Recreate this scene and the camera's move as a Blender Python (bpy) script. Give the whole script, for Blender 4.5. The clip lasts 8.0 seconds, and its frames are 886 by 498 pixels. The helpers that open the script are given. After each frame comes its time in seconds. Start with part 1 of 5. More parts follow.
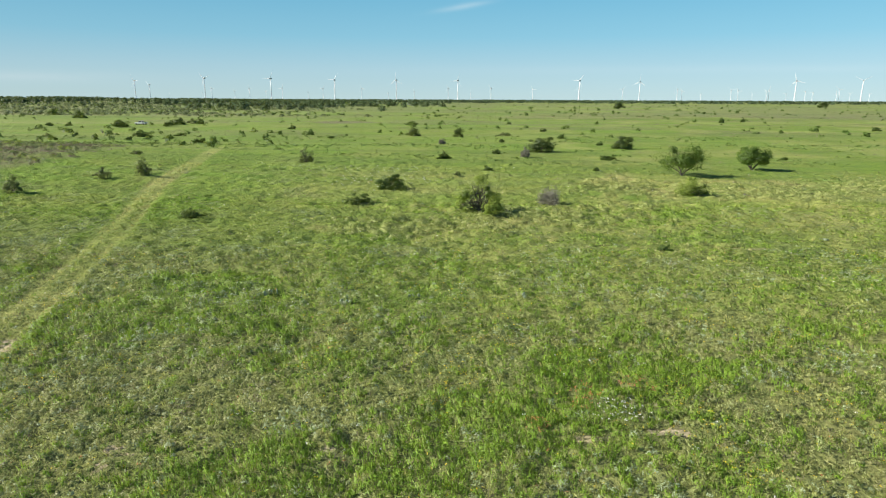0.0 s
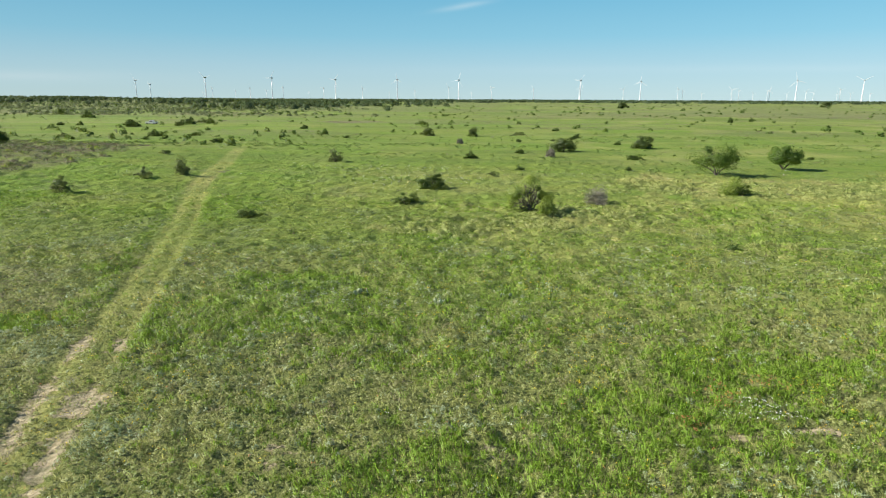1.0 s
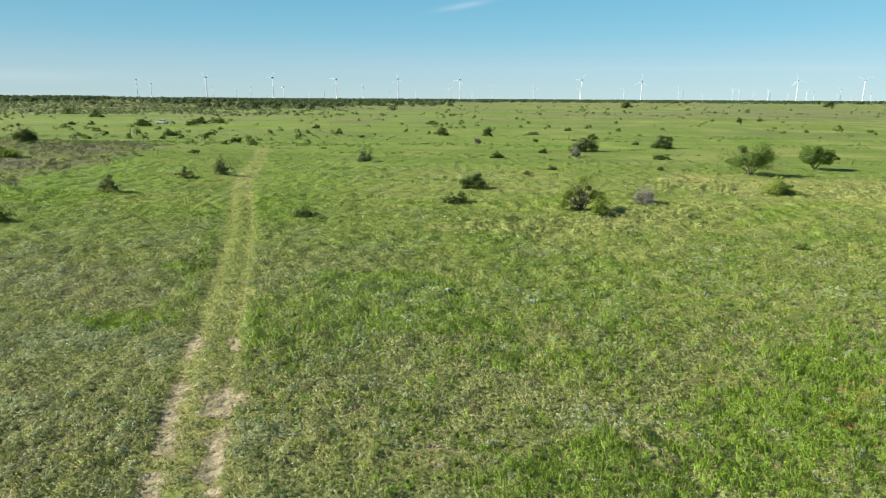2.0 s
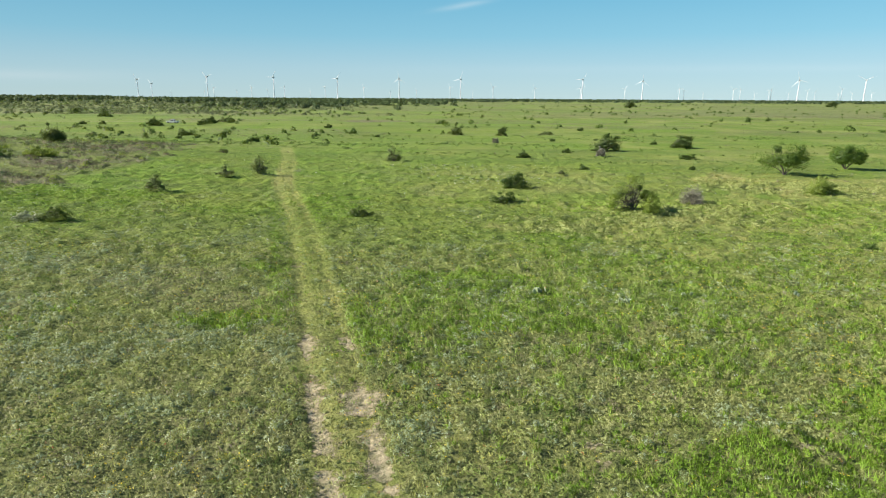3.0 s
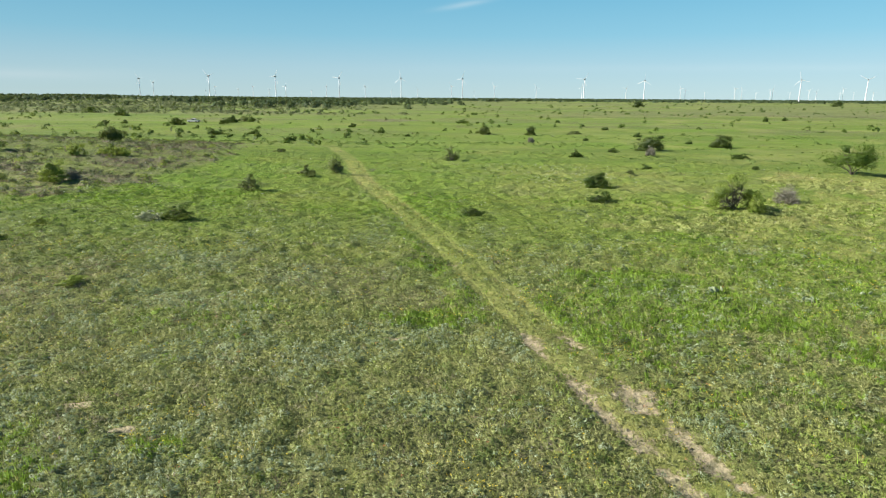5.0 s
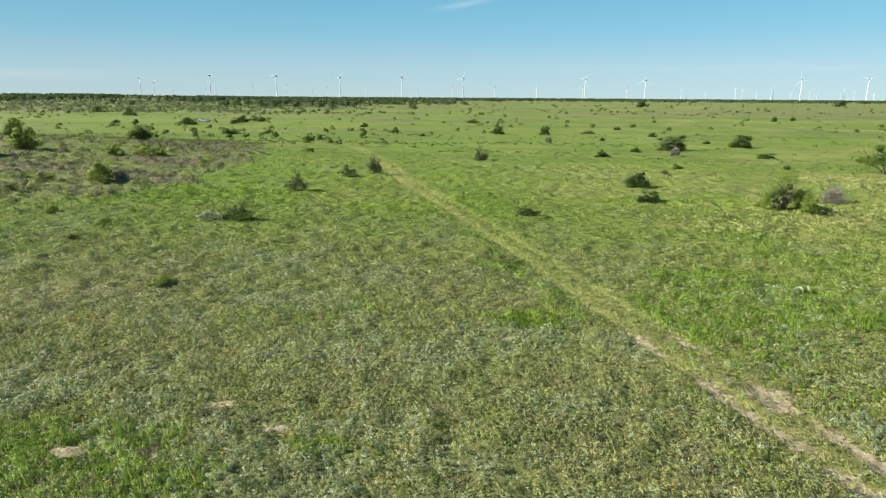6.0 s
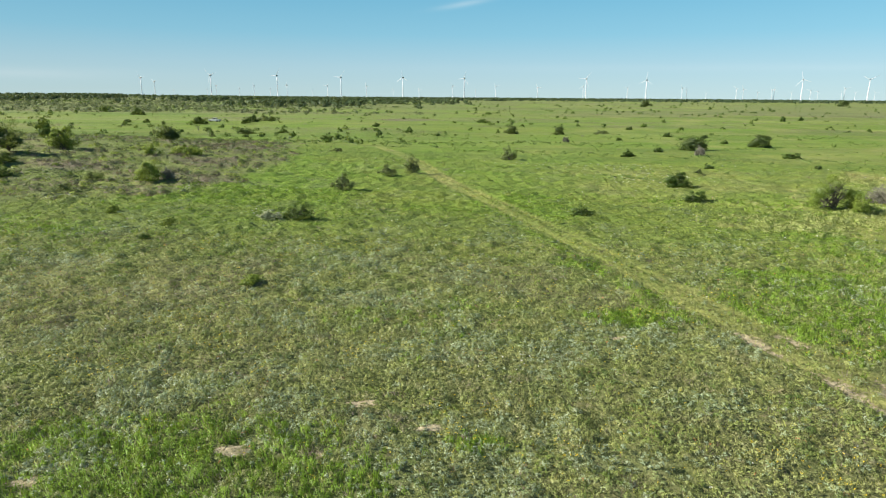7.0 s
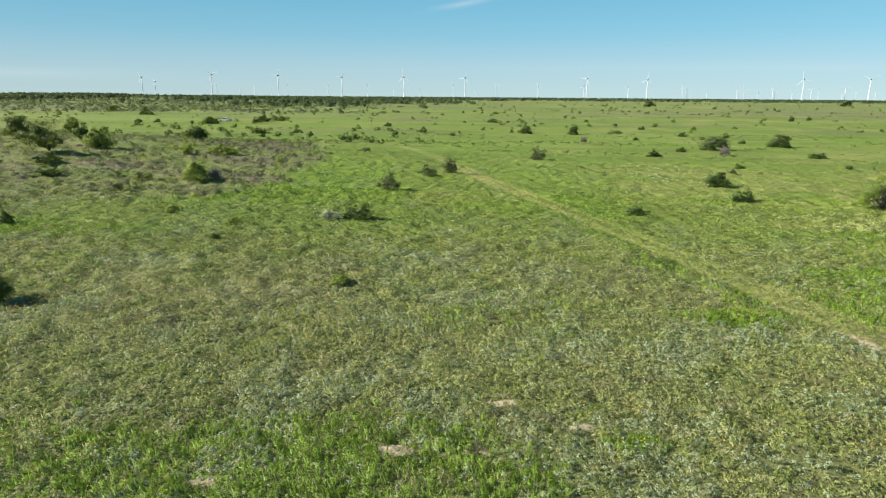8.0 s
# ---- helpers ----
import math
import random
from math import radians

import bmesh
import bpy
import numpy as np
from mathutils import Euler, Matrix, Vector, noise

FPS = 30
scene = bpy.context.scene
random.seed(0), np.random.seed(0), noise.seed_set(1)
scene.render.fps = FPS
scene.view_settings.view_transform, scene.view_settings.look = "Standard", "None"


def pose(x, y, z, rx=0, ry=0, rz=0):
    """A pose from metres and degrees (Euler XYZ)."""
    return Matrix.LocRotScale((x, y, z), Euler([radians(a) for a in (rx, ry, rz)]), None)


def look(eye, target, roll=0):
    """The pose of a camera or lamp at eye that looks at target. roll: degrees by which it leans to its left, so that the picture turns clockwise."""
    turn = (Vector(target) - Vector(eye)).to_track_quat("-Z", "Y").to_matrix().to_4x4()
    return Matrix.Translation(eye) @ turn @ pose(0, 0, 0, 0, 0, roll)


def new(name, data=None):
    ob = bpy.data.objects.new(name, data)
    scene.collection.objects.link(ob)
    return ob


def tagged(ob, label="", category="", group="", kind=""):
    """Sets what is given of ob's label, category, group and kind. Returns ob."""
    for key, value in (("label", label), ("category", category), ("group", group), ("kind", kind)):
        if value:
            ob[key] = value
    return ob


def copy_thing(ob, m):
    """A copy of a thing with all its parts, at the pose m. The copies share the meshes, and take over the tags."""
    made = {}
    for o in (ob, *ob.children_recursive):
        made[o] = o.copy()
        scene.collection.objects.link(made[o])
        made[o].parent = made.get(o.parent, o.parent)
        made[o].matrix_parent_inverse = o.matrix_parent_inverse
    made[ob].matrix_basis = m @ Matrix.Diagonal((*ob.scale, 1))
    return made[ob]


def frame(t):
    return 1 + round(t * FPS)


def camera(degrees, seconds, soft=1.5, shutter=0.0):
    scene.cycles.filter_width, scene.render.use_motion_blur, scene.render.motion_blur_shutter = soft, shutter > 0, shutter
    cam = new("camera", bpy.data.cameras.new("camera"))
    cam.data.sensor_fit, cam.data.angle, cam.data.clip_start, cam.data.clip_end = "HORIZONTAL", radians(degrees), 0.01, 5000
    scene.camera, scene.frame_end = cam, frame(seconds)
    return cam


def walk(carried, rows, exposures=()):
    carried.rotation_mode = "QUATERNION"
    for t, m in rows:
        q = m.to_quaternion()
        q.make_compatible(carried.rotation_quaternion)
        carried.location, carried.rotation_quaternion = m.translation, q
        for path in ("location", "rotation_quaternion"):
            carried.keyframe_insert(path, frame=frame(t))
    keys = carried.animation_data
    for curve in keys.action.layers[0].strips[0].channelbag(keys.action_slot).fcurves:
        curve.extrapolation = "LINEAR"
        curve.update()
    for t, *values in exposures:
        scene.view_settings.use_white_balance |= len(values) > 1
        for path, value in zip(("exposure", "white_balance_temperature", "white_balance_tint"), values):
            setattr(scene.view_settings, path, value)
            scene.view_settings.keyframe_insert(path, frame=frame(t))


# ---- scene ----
cam = camera(72, 8.0, soft=1.05)
walk(cam, [
    (0, look((0.000, 0.183, 10.587), (-0.028, 97.224, -13.562), 0.231)),
    (1, look((-4.895, 0.137, 10.565), (-4.916, 97.164, -13.639), 0.257)),
    (2, look((-9.775, 0.092, 10.544), (-9.788, 97.105, -13.713), 0.283)),
    (3, look((-14.639, 0.046, 10.522), (-14.646, 97.047, -13.786), 0.308)),
    (4, look((-19.488, -0.000, 10.500), (-19.488, 96.988, -13.856), 0.332)),
    (5, look((-24.321, -0.046, 10.478), (-24.314, 96.931, -13.925), 0.355)),
    (6, look((-29.139, -0.092, 10.456), (-29.125, 96.874, -13.992), 0.378)),
    (7, look((-33.942, -0.137, 10.435), (-33.921, 96.817, -14.057), 0.400)),
    (8, look((-38.729, -0.183, 10.413), (-38.702, 96.761, -14.120), 0.421)),
])
scene.view_settings.exposure = 1.05

# ---- light: low sun from the side, clear sky with a little cirrus ----
SUN_EL, SUN_AZ = radians(31), radians(273)      # azimuth clockwise from +y
world = bpy.data.worlds.new("sky")
scene.world = world
world.use_nodes = True


class Nodes:
    """Short hand for building a node tree."""

    def __init__(self, tree):
        self.tree = tree
        tree.nodes.clear()

    def add(self, kind, values=None, **settings):
        n = self.tree.nodes.new(kind)
        for key, value in settings.items():
            setattr(n, key, value)
        for key, value in (values or {}).items():
            self.put(n.inputs[key], value)
        return n

    def put(self, socket, value):
        if isinstance(value, bpy.types.NodeSocket):
            self.tree.links.new(value, socket)
        elif isinstance(value, bpy.types.Node):
            self.tree.links.new(value.outputs[0], socket)
        else:
            socket.default_value = value

    def math(self, op, a, b=0.0, c=0.0, clamp=False):
        return self.add("ShaderNodeMath", {0: a, 1: b, 2: c}, operation=op, use_clamp=clamp).outputs[0]

    def mix(self, fac, a, b, blend="MIX"):
        n = self.add("ShaderNodeMix", data_type="RGBA", blend_type=blend)
        self.put(n.inputs[0], fac)
        self.put(n.inputs[6], a if not isinstance(a, tuple) else (*a, 1))
        self.put(n.inputs[7], b if not isinstance(b, tuple) else (*b, 1))
        return n.outputs[2]

    def noise(self, vector, scale, detail=3.0, rough=0.55):
        return self.add("ShaderNodeTexNoise", {"Vector": vector, "Scale": scale, "Detail": detail, "Roughness": rough}).outputs[0]

    def ramp(self, value, lo, hi):
        return self.add("ShaderNodeMapRange", {0: value, 1: lo, 2: hi, 3: 0.0, 4: 1.0}, clamp=True).outputs[0]


def make_sky():
    n = Nodes(world.node_tree)
    sky = n.add("ShaderNodeTexSky", sky_type="NISHITA", sun_disc=False, sun_elevation=SUN_EL, sun_rotation=SUN_AZ,
                altitude=600, air_density=1.0, dust_density=0.0, ozone_density=3.0)
    way = n.add("ShaderNodeTexCoord").outputs["Generated"]
    xyz = n.add("ShaderNodeSeparateXYZ", {0: way})
    ahead = n.math("MAXIMUM", xyz.outputs[1], 0.02)
    u = n.math("DIVIDE", xyz.outputs[0], ahead)
    v = n.math("DIVIDE", xyz.outputs[2], ahead)
    front = n.ramp(xyz.outputs[1], 0.05, 0.3)
    stretch = n.add("ShaderNodeCombineXYZ", {0: n.math("MULTIPLY", u, 8.0), 1: n.math("MULTIPLY", v, 60.0), 2: 0.0})
    streaks = n.noise(stretch.outputs[0], 1.0, 5.0)

    def wisp(cu, cv, su, sv, tilt):
        du, dv = n.math("SUBTRACT", u, cu), n.math("SUBTRACT", v, cv)
        across = n.math("SUBTRACT", dv, n.math("MULTIPLY", du, tilt))
        a = n.math("POWER", n.math("DIVIDE", du, su), 2.0)
        b = n.math("POWER", n.math("DIVIDE", across, sv), 2.0)
        return n.math("EXPONENT", n.math("MULTIPLY", n.math("ADD", a, b), -1.0))

    cloud = n.math("MULTIPLY", wisp(0.030, 0.136, 0.038, 0.0042, 0.17), 0.32)
    veil = n.math("MULTIPLY", wisp(-0.72, 0.030, 0.22, 0.010, -0.01), 0.30)
    veil2 = n.math("MULTIPLY", wisp(0.6, 0.046, 0.6, 0.006, 0.01), 0.10)
    total = n.math("MULTIPLY", n.math("ADD", cloud, n.math("ADD", veil, veil2)), n.math("MULTIPLY_ADD", streaks, 1.1, 0.3))
    total = n.math("MULTIPLY", total, front, clamp=True)
    up = n.math("DIVIDE", xyz.outputs[2], 0.9)
    haze = n.add("ShaderNodeValToRGB", {0: up})
    stops = haze.color_ramp.elements
    stops[0].position, stops[0].color = 0.0, (4.9, 6.9, 7.4, 1)
    stops[1].position, stops[1].color = 1.0, (0.3, 0.9, 2.6, 1)
    for at, col in ((0.05, (4.1, 6.5, 7.6, 1)), (0.10, (2.6, 5.8, 7.5, 1)), (0.17, (1.7, 4.95, 7.0, 1)), (0.45, (0.65, 2.0, 4.2, 1))):
        stops.new(at).color = col
    clear = n.mix(0.9, sky.outputs[0], haze.outputs[0])
    colour = n.mix(total, clear, (7.2, 8.4, 8.8))
    back = n.add("ShaderNodeBackground", {0: colour, 1: n.math("MULTIPLY_ADD", xyz.outputs[0], 0.0077, 0.0486)})
    n.add("ShaderNodeOutputWorld", {0: back})


make_sky()
sun = new("sun", bpy.data.lights.new("sun", "SUN"))
sun.data.energy, sun.data.angle, sun.data.color = 5.0, radians(0.53), (1.0, 0.95, 0.86)
to_sun = Vector((math.sin(SUN_AZ) * math.cos(SUN_EL), math.cos(SUN_AZ) * math.cos(SUN_EL), math.sin(SUN_EL)))
sun.matrix_world = look(to_sun * 200, (0, 0, 0))

# ---- the lie of the land ----
rng = np.random.default_rng(7)


def vnoise(x, y, cell, seed=0):
    """Smooth value noise from 0 to 1 with the given cell size in metres."""
    u, v = np.asarray(x, float) / cell + 1000.5 + seed * 17.3, np.asarray(y, float) / cell + 1000.5 + seed * 7.7
    i, j = np.floor(u).astype(np.int64), np.floor(v).astype(np.int64)
    fu, fv = u - i, v - j
    fu, fv = fu * fu * (3 - 2 * fu), fv * fv * (3 - 2 * fv)

    def h(a, b):
        k = (a * 374761393 + b * 668265263 + seed * 1274126177) & 0xFFFFFFFF
        k = ((k ^ (k >> 13)) * 1274126177) & 0xFFFFFFFF
        return ((k ^ (k >> 16)) & 0xFFFF) / 65535.0

    return (h(i, j) * (1 - fu) + h(i + 1, j) * fu) * (1 - fv) + (h(i, j + 1) * (1 - fu) + h(i + 1, j + 1) * fu) * fv


def fbm(x, y, cell, seed=0, octaves=3):
    total, weight = 0.0, 0.0
    for k in range(octaves):
        total = total + vnoise(x, y, cell / 2**k, seed + k) * 0.5**k
        weight += 0.5**k
    return total / weight


def step(a, b, v):
    s = np.clip((v - a) / (b - a), 0, 1)
    return s * s * (3 - 2 * s)


def track_x(y):
    return -13.05 - 0.268 * y - 1.2 * np.exp(-(((y - 72) / 16) ** 2))


def height(x, y):
    """The ground: a plain that dips beyond 130 m, a scrubby rise on one side, low mounds."""
    x, y = np.asarray(x, float), np.asarray(y, float)
    z = 0.10 - 2.55 / (1 + np.exp(-(y - 136) / 26))
    z = z + 4.4 * np.exp(-((x + 108) / 40) ** 2 / 2 - ((y - 86) / 37) ** 2 / 2)
    z = z + 9.5 * np.exp(-((x + 700) / 380) ** 2 / 2 - ((y - 950) / 300) ** 2 / 2)
    far = np.hypot(x + 20, y)
    z = z - 0.0018 * np.maximum(far - 300, 0)
    near = 1 - step(90, 160, far)
    hummocks = (0.17 + 0.20 * step(23, 33, y) + 0.20 * step(42, 62, y)) * (fbm(x, y * 1.25, 0.9, 5, 2) - 0.5) + 0.12 * (1 - step(45, 70, y)) * (vnoise(x, y, 0.44, 8) - 0.5)
    z = z + near * (0.20 * (fbm(x, y, 5.0, 3) - 0.5) + hummocks * (0.15 + 0.85 * step(1.1, 2.0, np.abs(x - track_x(y)))))
    off = x - track_x(y)
    z = z - 0.07 * np.exp(-(((np.abs(off) - 0.86) / 0.32) ** 2)) * (1 - step(100, 140, y))
    return z + (1 - near) * 0.8 * (fbm(x, y, 60.0, 9) - 0.5)


def ground_z(x, y):
    return float(height(np.array([x]), np.array([y]))[0])


def blob(x, y, cx, cy, sx, sy, seed=0, rough=0.5):
    """A soft patch with a ragged edge."""
    d = np.sqrt(((x - cx) / sx) ** 2 + ((y - cy) / sy) ** 2)
    d = d + rough * (fbm(x, y, max(0.8, 0.5 * min(sx, sy)), seed + 31) - 0.5) * 2
    return 1 - step(0.55, 1.15, d)


def cover(x, y):
    """How lush, dry, bare, brown-scrubby and silvery the ground is, each 0 to 1."""
    x, y = np.asarray(x, float), np.asarray(y, float)
    off = x - track_x(y)
    wob = 0.25 * (fbm(x, y, 2.5, 40) - 0.5)
    on_track = (1 - step(0.90, 1.45, np.abs(off + 2.2 * wob))) * (1 - step(118, 150, y))
    left = np.exp(-(((off + 0.6 * wob + 0.86) / 0.25) ** 2))
    right = np.exp(-(((off + 0.6 * wob - 0.86) / 0.28) ** 2))
    ruts = np.maximum(left, right) * (1 - step(118, 150, y))
    crown = np.exp(-((off / 0.45) ** 2))

    lush = 0.75 * step(0.55, 0.75, fbm(x, y, 9.0, 11)) * step(14, 30, y) * (1 - 0.85 * step(-18, -32, x) * (1 - step(44, 62, y)))
    for cx, cy, sx, sy, amount in ((7.5, 22.0, 5.4, 3.0, 1.0), (1.8, 18.3, 5.0, 2.6, 1.0), (-4.5, 14.8, 6.5, 3.2, 0.95),
                                   (-6.0, 23.5, 4.0, 2.0, 0.6), (-44.0, 14.6, 10.0, 3.6, 0.75), (-12.0, 29.5, 8.0, 5.0, 0.6),
                                   (2.0, 33.0, 16.0, 8.0, 0.42), (-52.0, 74.0, 13.0, 20.0, 0.95), (-24.6, 36.4, 2.2, 1.6, 0.9),
                                   (14.0, 60.0, 26.0, 10.0, 0.35), (-22.0, 30.5, 2.2, 3.0, 0.7), (-24.6, 27.0, 2.6, 1.6, 0.8), (-13.3, 33.5, 5.0, 2.6, 0.85), (-11.1, 28.4, 3.4, 1.8, 0.85),
                                   (6.4, 23.0, 3.4, 2.0, 1.0), (-32.8, 16.2, 0.9, 0.7, 0.9), (-65.0, 42.0, 9.0, 3.6, 0.7), (-58.0, 57.0, 8.0, 6.0, 0.8)):
        lush = np.maximum(lush, amount * blob(x, y, cx, cy, sx, sy, int(cx * 3) % 50))
    lush = np.maximum(lush, 0.8 * step(55, 80, y) * step(0.40, 0.62, fbm(x, y * 0.45, 22.0, 12)))

    lush = np.maximum(lush, (0.06 + 0.44 * step(0.46, 0.62, fbm(x, y, 3.4, 13))) * step(-18, 2, x) * (1 - step(44, 58, y)))
    dry = (0.22 + 0.40 * step(-10, 30, x - 0.1 * y)) * step(0.46, 0.68, fbm(x, y * 0.5, 14.0, 21))
    for cx, cy, sx, sy, amount in ((34.0, 76.0, 16.0, 9.5, 1.0), (20.2, 43.2, 3.6, 1.5, 0.9), (9.0, 50.0, 17.0, 8.0, 0.90),
                                   (-3.6, 41.5, 1.3, 0.8, 0.8), (62.0, 78.0, 22.0, 8.0, 0.7), (22.0, 60.0, 26.0, 8.0, 0.70), (40.0, 68.0, 20.0, 6.0, 0.8), (30.0, 50.0, 26.0, 12.0, 0.55), (27.0, 84.0, 9.0, 5.0, 0.7),
                                   (-47.0, 320.0, 14.0, 18.0, 0.3), (-48.0, 27.0, 12.0, 7.0, 0.28)):
        dry = np.maximum(dry, amount * blob(x, y, cx, cy, sx, sy, int(cx * 5) % 50, 1.1) * (0.30 + 0.70 * step(0.36, 0.60, fbm(x, y, 3.2, 23))))
    dry = np.maximum(dry, on_track * (0.68 + 0.24 * step(48, 70, y) + 0.08 * ruts) * (1 - 0.30 * crown) * (0.70 + 0.30 * step(0.35, 0.6, fbm(x, y, 1.6, 41))))
    lush = lush * (1 - 0.8 * on_track)
    lush = np.maximum(lush, 0.6 * np.exp(-(((off + 2.1 + wob) / 0.45) ** 2)) * step(24, 30, y) * (1 - step(80, 100, y)))

    bare = 0.60 * step(0.77, 0.88, fbm(x, y, 1.3, 51)) * (1 - step(26, 60, y))
    worn = step(11.5, 13, y) * (1 - step(19.5, 22.5, y)) + 0.90 * np.exp(-(((y - 24.6) / 1.5) ** 2)) + 0.22 * (1 - step(28, 42, y))
    worn_right = worn * (0.35 + 0.65 * step(13.5, 15.5, y))
    bare = np.maximum(bare, np.clip(worn * np.maximum(left * step(0.24, 0.46, fbm(x, y, 0.8, 52)), right * worn_right * step(0.36, 0.57, fbm(x, y, 0.9, 52))), 0, 0.80))
    bare = np.maximum(bare, 0.30 * ruts * step(20, 28, y) * (1 - step(80, 120, y)))
    bare = np.maximum(bare, 0.75 * blob(x, y, -17.6, 19.4, 0.9, 0.9, 14, 0.7))
    bare = np.maximum(bare, 0.66 * on_track * worn * (1 - crown * 0.75) * step(0.40, 0.60, fbm(x, y, 0.8, 53)))
    for cx, cy, sx, sy, amount in ((7.4, 17.9, 0.8, 0.4, 0.7), (4.6, 17.5, 0.6, 0.3, 0.6), (-40.1, 15.7, 0.7, 0.34, 0.9),
                                   (-34.4, 17.1, 0.6, 0.24, 0.8), (-34.5, 18.5, 0.5, 0.22, 0.8), (-36.6, 18.7, 0.6, 0.26, 0.85), (22.0, 42.8, 1.6, 0.6, 0.45),
                                   (-26.2, 24.7, 0.7, 0.32, 0.95), (-45.2, 14.2, 0.5, 0.3, 0.8)):
        bare = np.maximum(bare, amount * blob(x, y, cx, cy, sx, sy, int(cx * 7) % 50, 0.8))

    edge = np.interp(y, (38, 48, 56, 62, 70, 80, 90, 99, 116, 149), (-74, -69, -63, -60, -58, -56, -57, -59, -64, -80))
    rise = step(-2.5, 1.5, edge - x + 9 * (fbm(x, y, 5.0, 60) - 0.5)) * step(38, 42, y) * (1 - step(125, 152, y))
    brown = rise * (0.12 + 0.40 * step(0.50, 0.64, fbm(x, y, 3.5, 63)))
    for cx, cy, sx, sy, amount in ((-52.0, 325.0, 20.0, 18.0, 1.0), (260.0, 520.0, 240.0, 110.0, 0.75), (108.0, 232.0, 40.0, 5.0, 0.5), (-95.0, 330.0, 45.0, 10.0, 0.5),
                                   (-74.6, 67.6, 6.5, 4.0, 1.0), (-83.5, 62.6, 4.0, 2.4, 0.85), (-63.0, 76.8, 6.0, 4.6, 1.0), (-57.8, 84.0, 3.2, 4.0, 0.8),
                                   (-57.5, 63.5, 3.6, 2.6, 0.85), (-63.2, 64.6, 3.0, 2.4, 0.9), (-61.5, 56.5, 4.5, 2.6, 0.7), (-68.0, 101.0, 7.5, 12.0, 0.9),
                                   (-72.0, 122.0, 7.0, 9.0, 0.8), (-79.0, 50.0, 8.0, 3.0, 0.6)):
        brown = np.maximum(brown, amount * blob(x, y, cx, cy, sx, sy, int(cx * 2) % 50, 0.5))
    brown = np.maximum(brown, 0.6 * step(360, 430, y) * step(0.36, 0.56, fbm(x, y * 0.7, 90.0, 61)))
    brown = np.maximum(brown, 0.45 * step(170, 260, y) * step(0.50, 0.66, fbm(x * 0.35, y, 22.0, 62)))
    lush = lush * (1 - 0.8 * rise)

    silver = 0.8 * step(0.60, 0.74, fbm(x, y, 3.0, 71, 2)) * (1 - 0.5 * step(60, 110, y))
    silver = np.maximum(silver, rise * 0.75 * step(0.36, 0.60, fbm(x, y, 4.0, 72)))
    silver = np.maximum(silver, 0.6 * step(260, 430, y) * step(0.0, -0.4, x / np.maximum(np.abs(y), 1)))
    for cx, cy, sx, sy, amount in ((12.2, 22.0, 1.6, 1.2, 0.9), (16.8, 23.3, 2.0, 1.4, 0.8), (-28.9, 23.1, 2.4, 1.2, 0.9), (-15.3, 17.6, 1.6, 1.0, 1.0), (-24.4, 18.8, 1.8, 0.8, 0.9), (-4.7, 18.1, 1.4, 0.9, 1.0),
                                   (-27.2, 24.9, 2.2, 1.2, 1.0), (-29.1, 22.3, 1.6, 0.9, 0.9), (-28.8, 15.4, 2.2, 1.0, 0.9), (-33.0, 17.2, 1.6, 0.8, 0.9), (1.4, 18.0, 1.0, 0.7, 0.9), (8.7, 42.4, 3.0, 1.6, 0.8)):
        silver = np.maximum(silver, amount * blob(x, y, cx, cy, sx, sy, int(abs(cx) * 9) % 50, 0.8))
    litter = (1 - step(34, 50, y + 10 * (fbm(x, y, 12.0, 75) - 0.5))) * (0.55 + 0.45 * step(0.35, 0.6, fbm(x, y, 4.0, 76))) * (1 - 0.5 * lush) * (0.35 + 0.65 * step(-2, -22, x))
    litter = np.maximum(litter, 0.8 * (1 - step(24, 36, y)))
    litter = np.maximum(litter, 0.25 * rise) * (1 - 0.6 * on_track)
    silver = silver * (1 - on_track)
    return lush * (1 - bare), dry, bare, brown, silver, litter

# ---- materials ----
def material(name):
    m = bpy.data.materials.new(name)
    m.use_nodes = True
    return m, Nodes(m.node_tree)


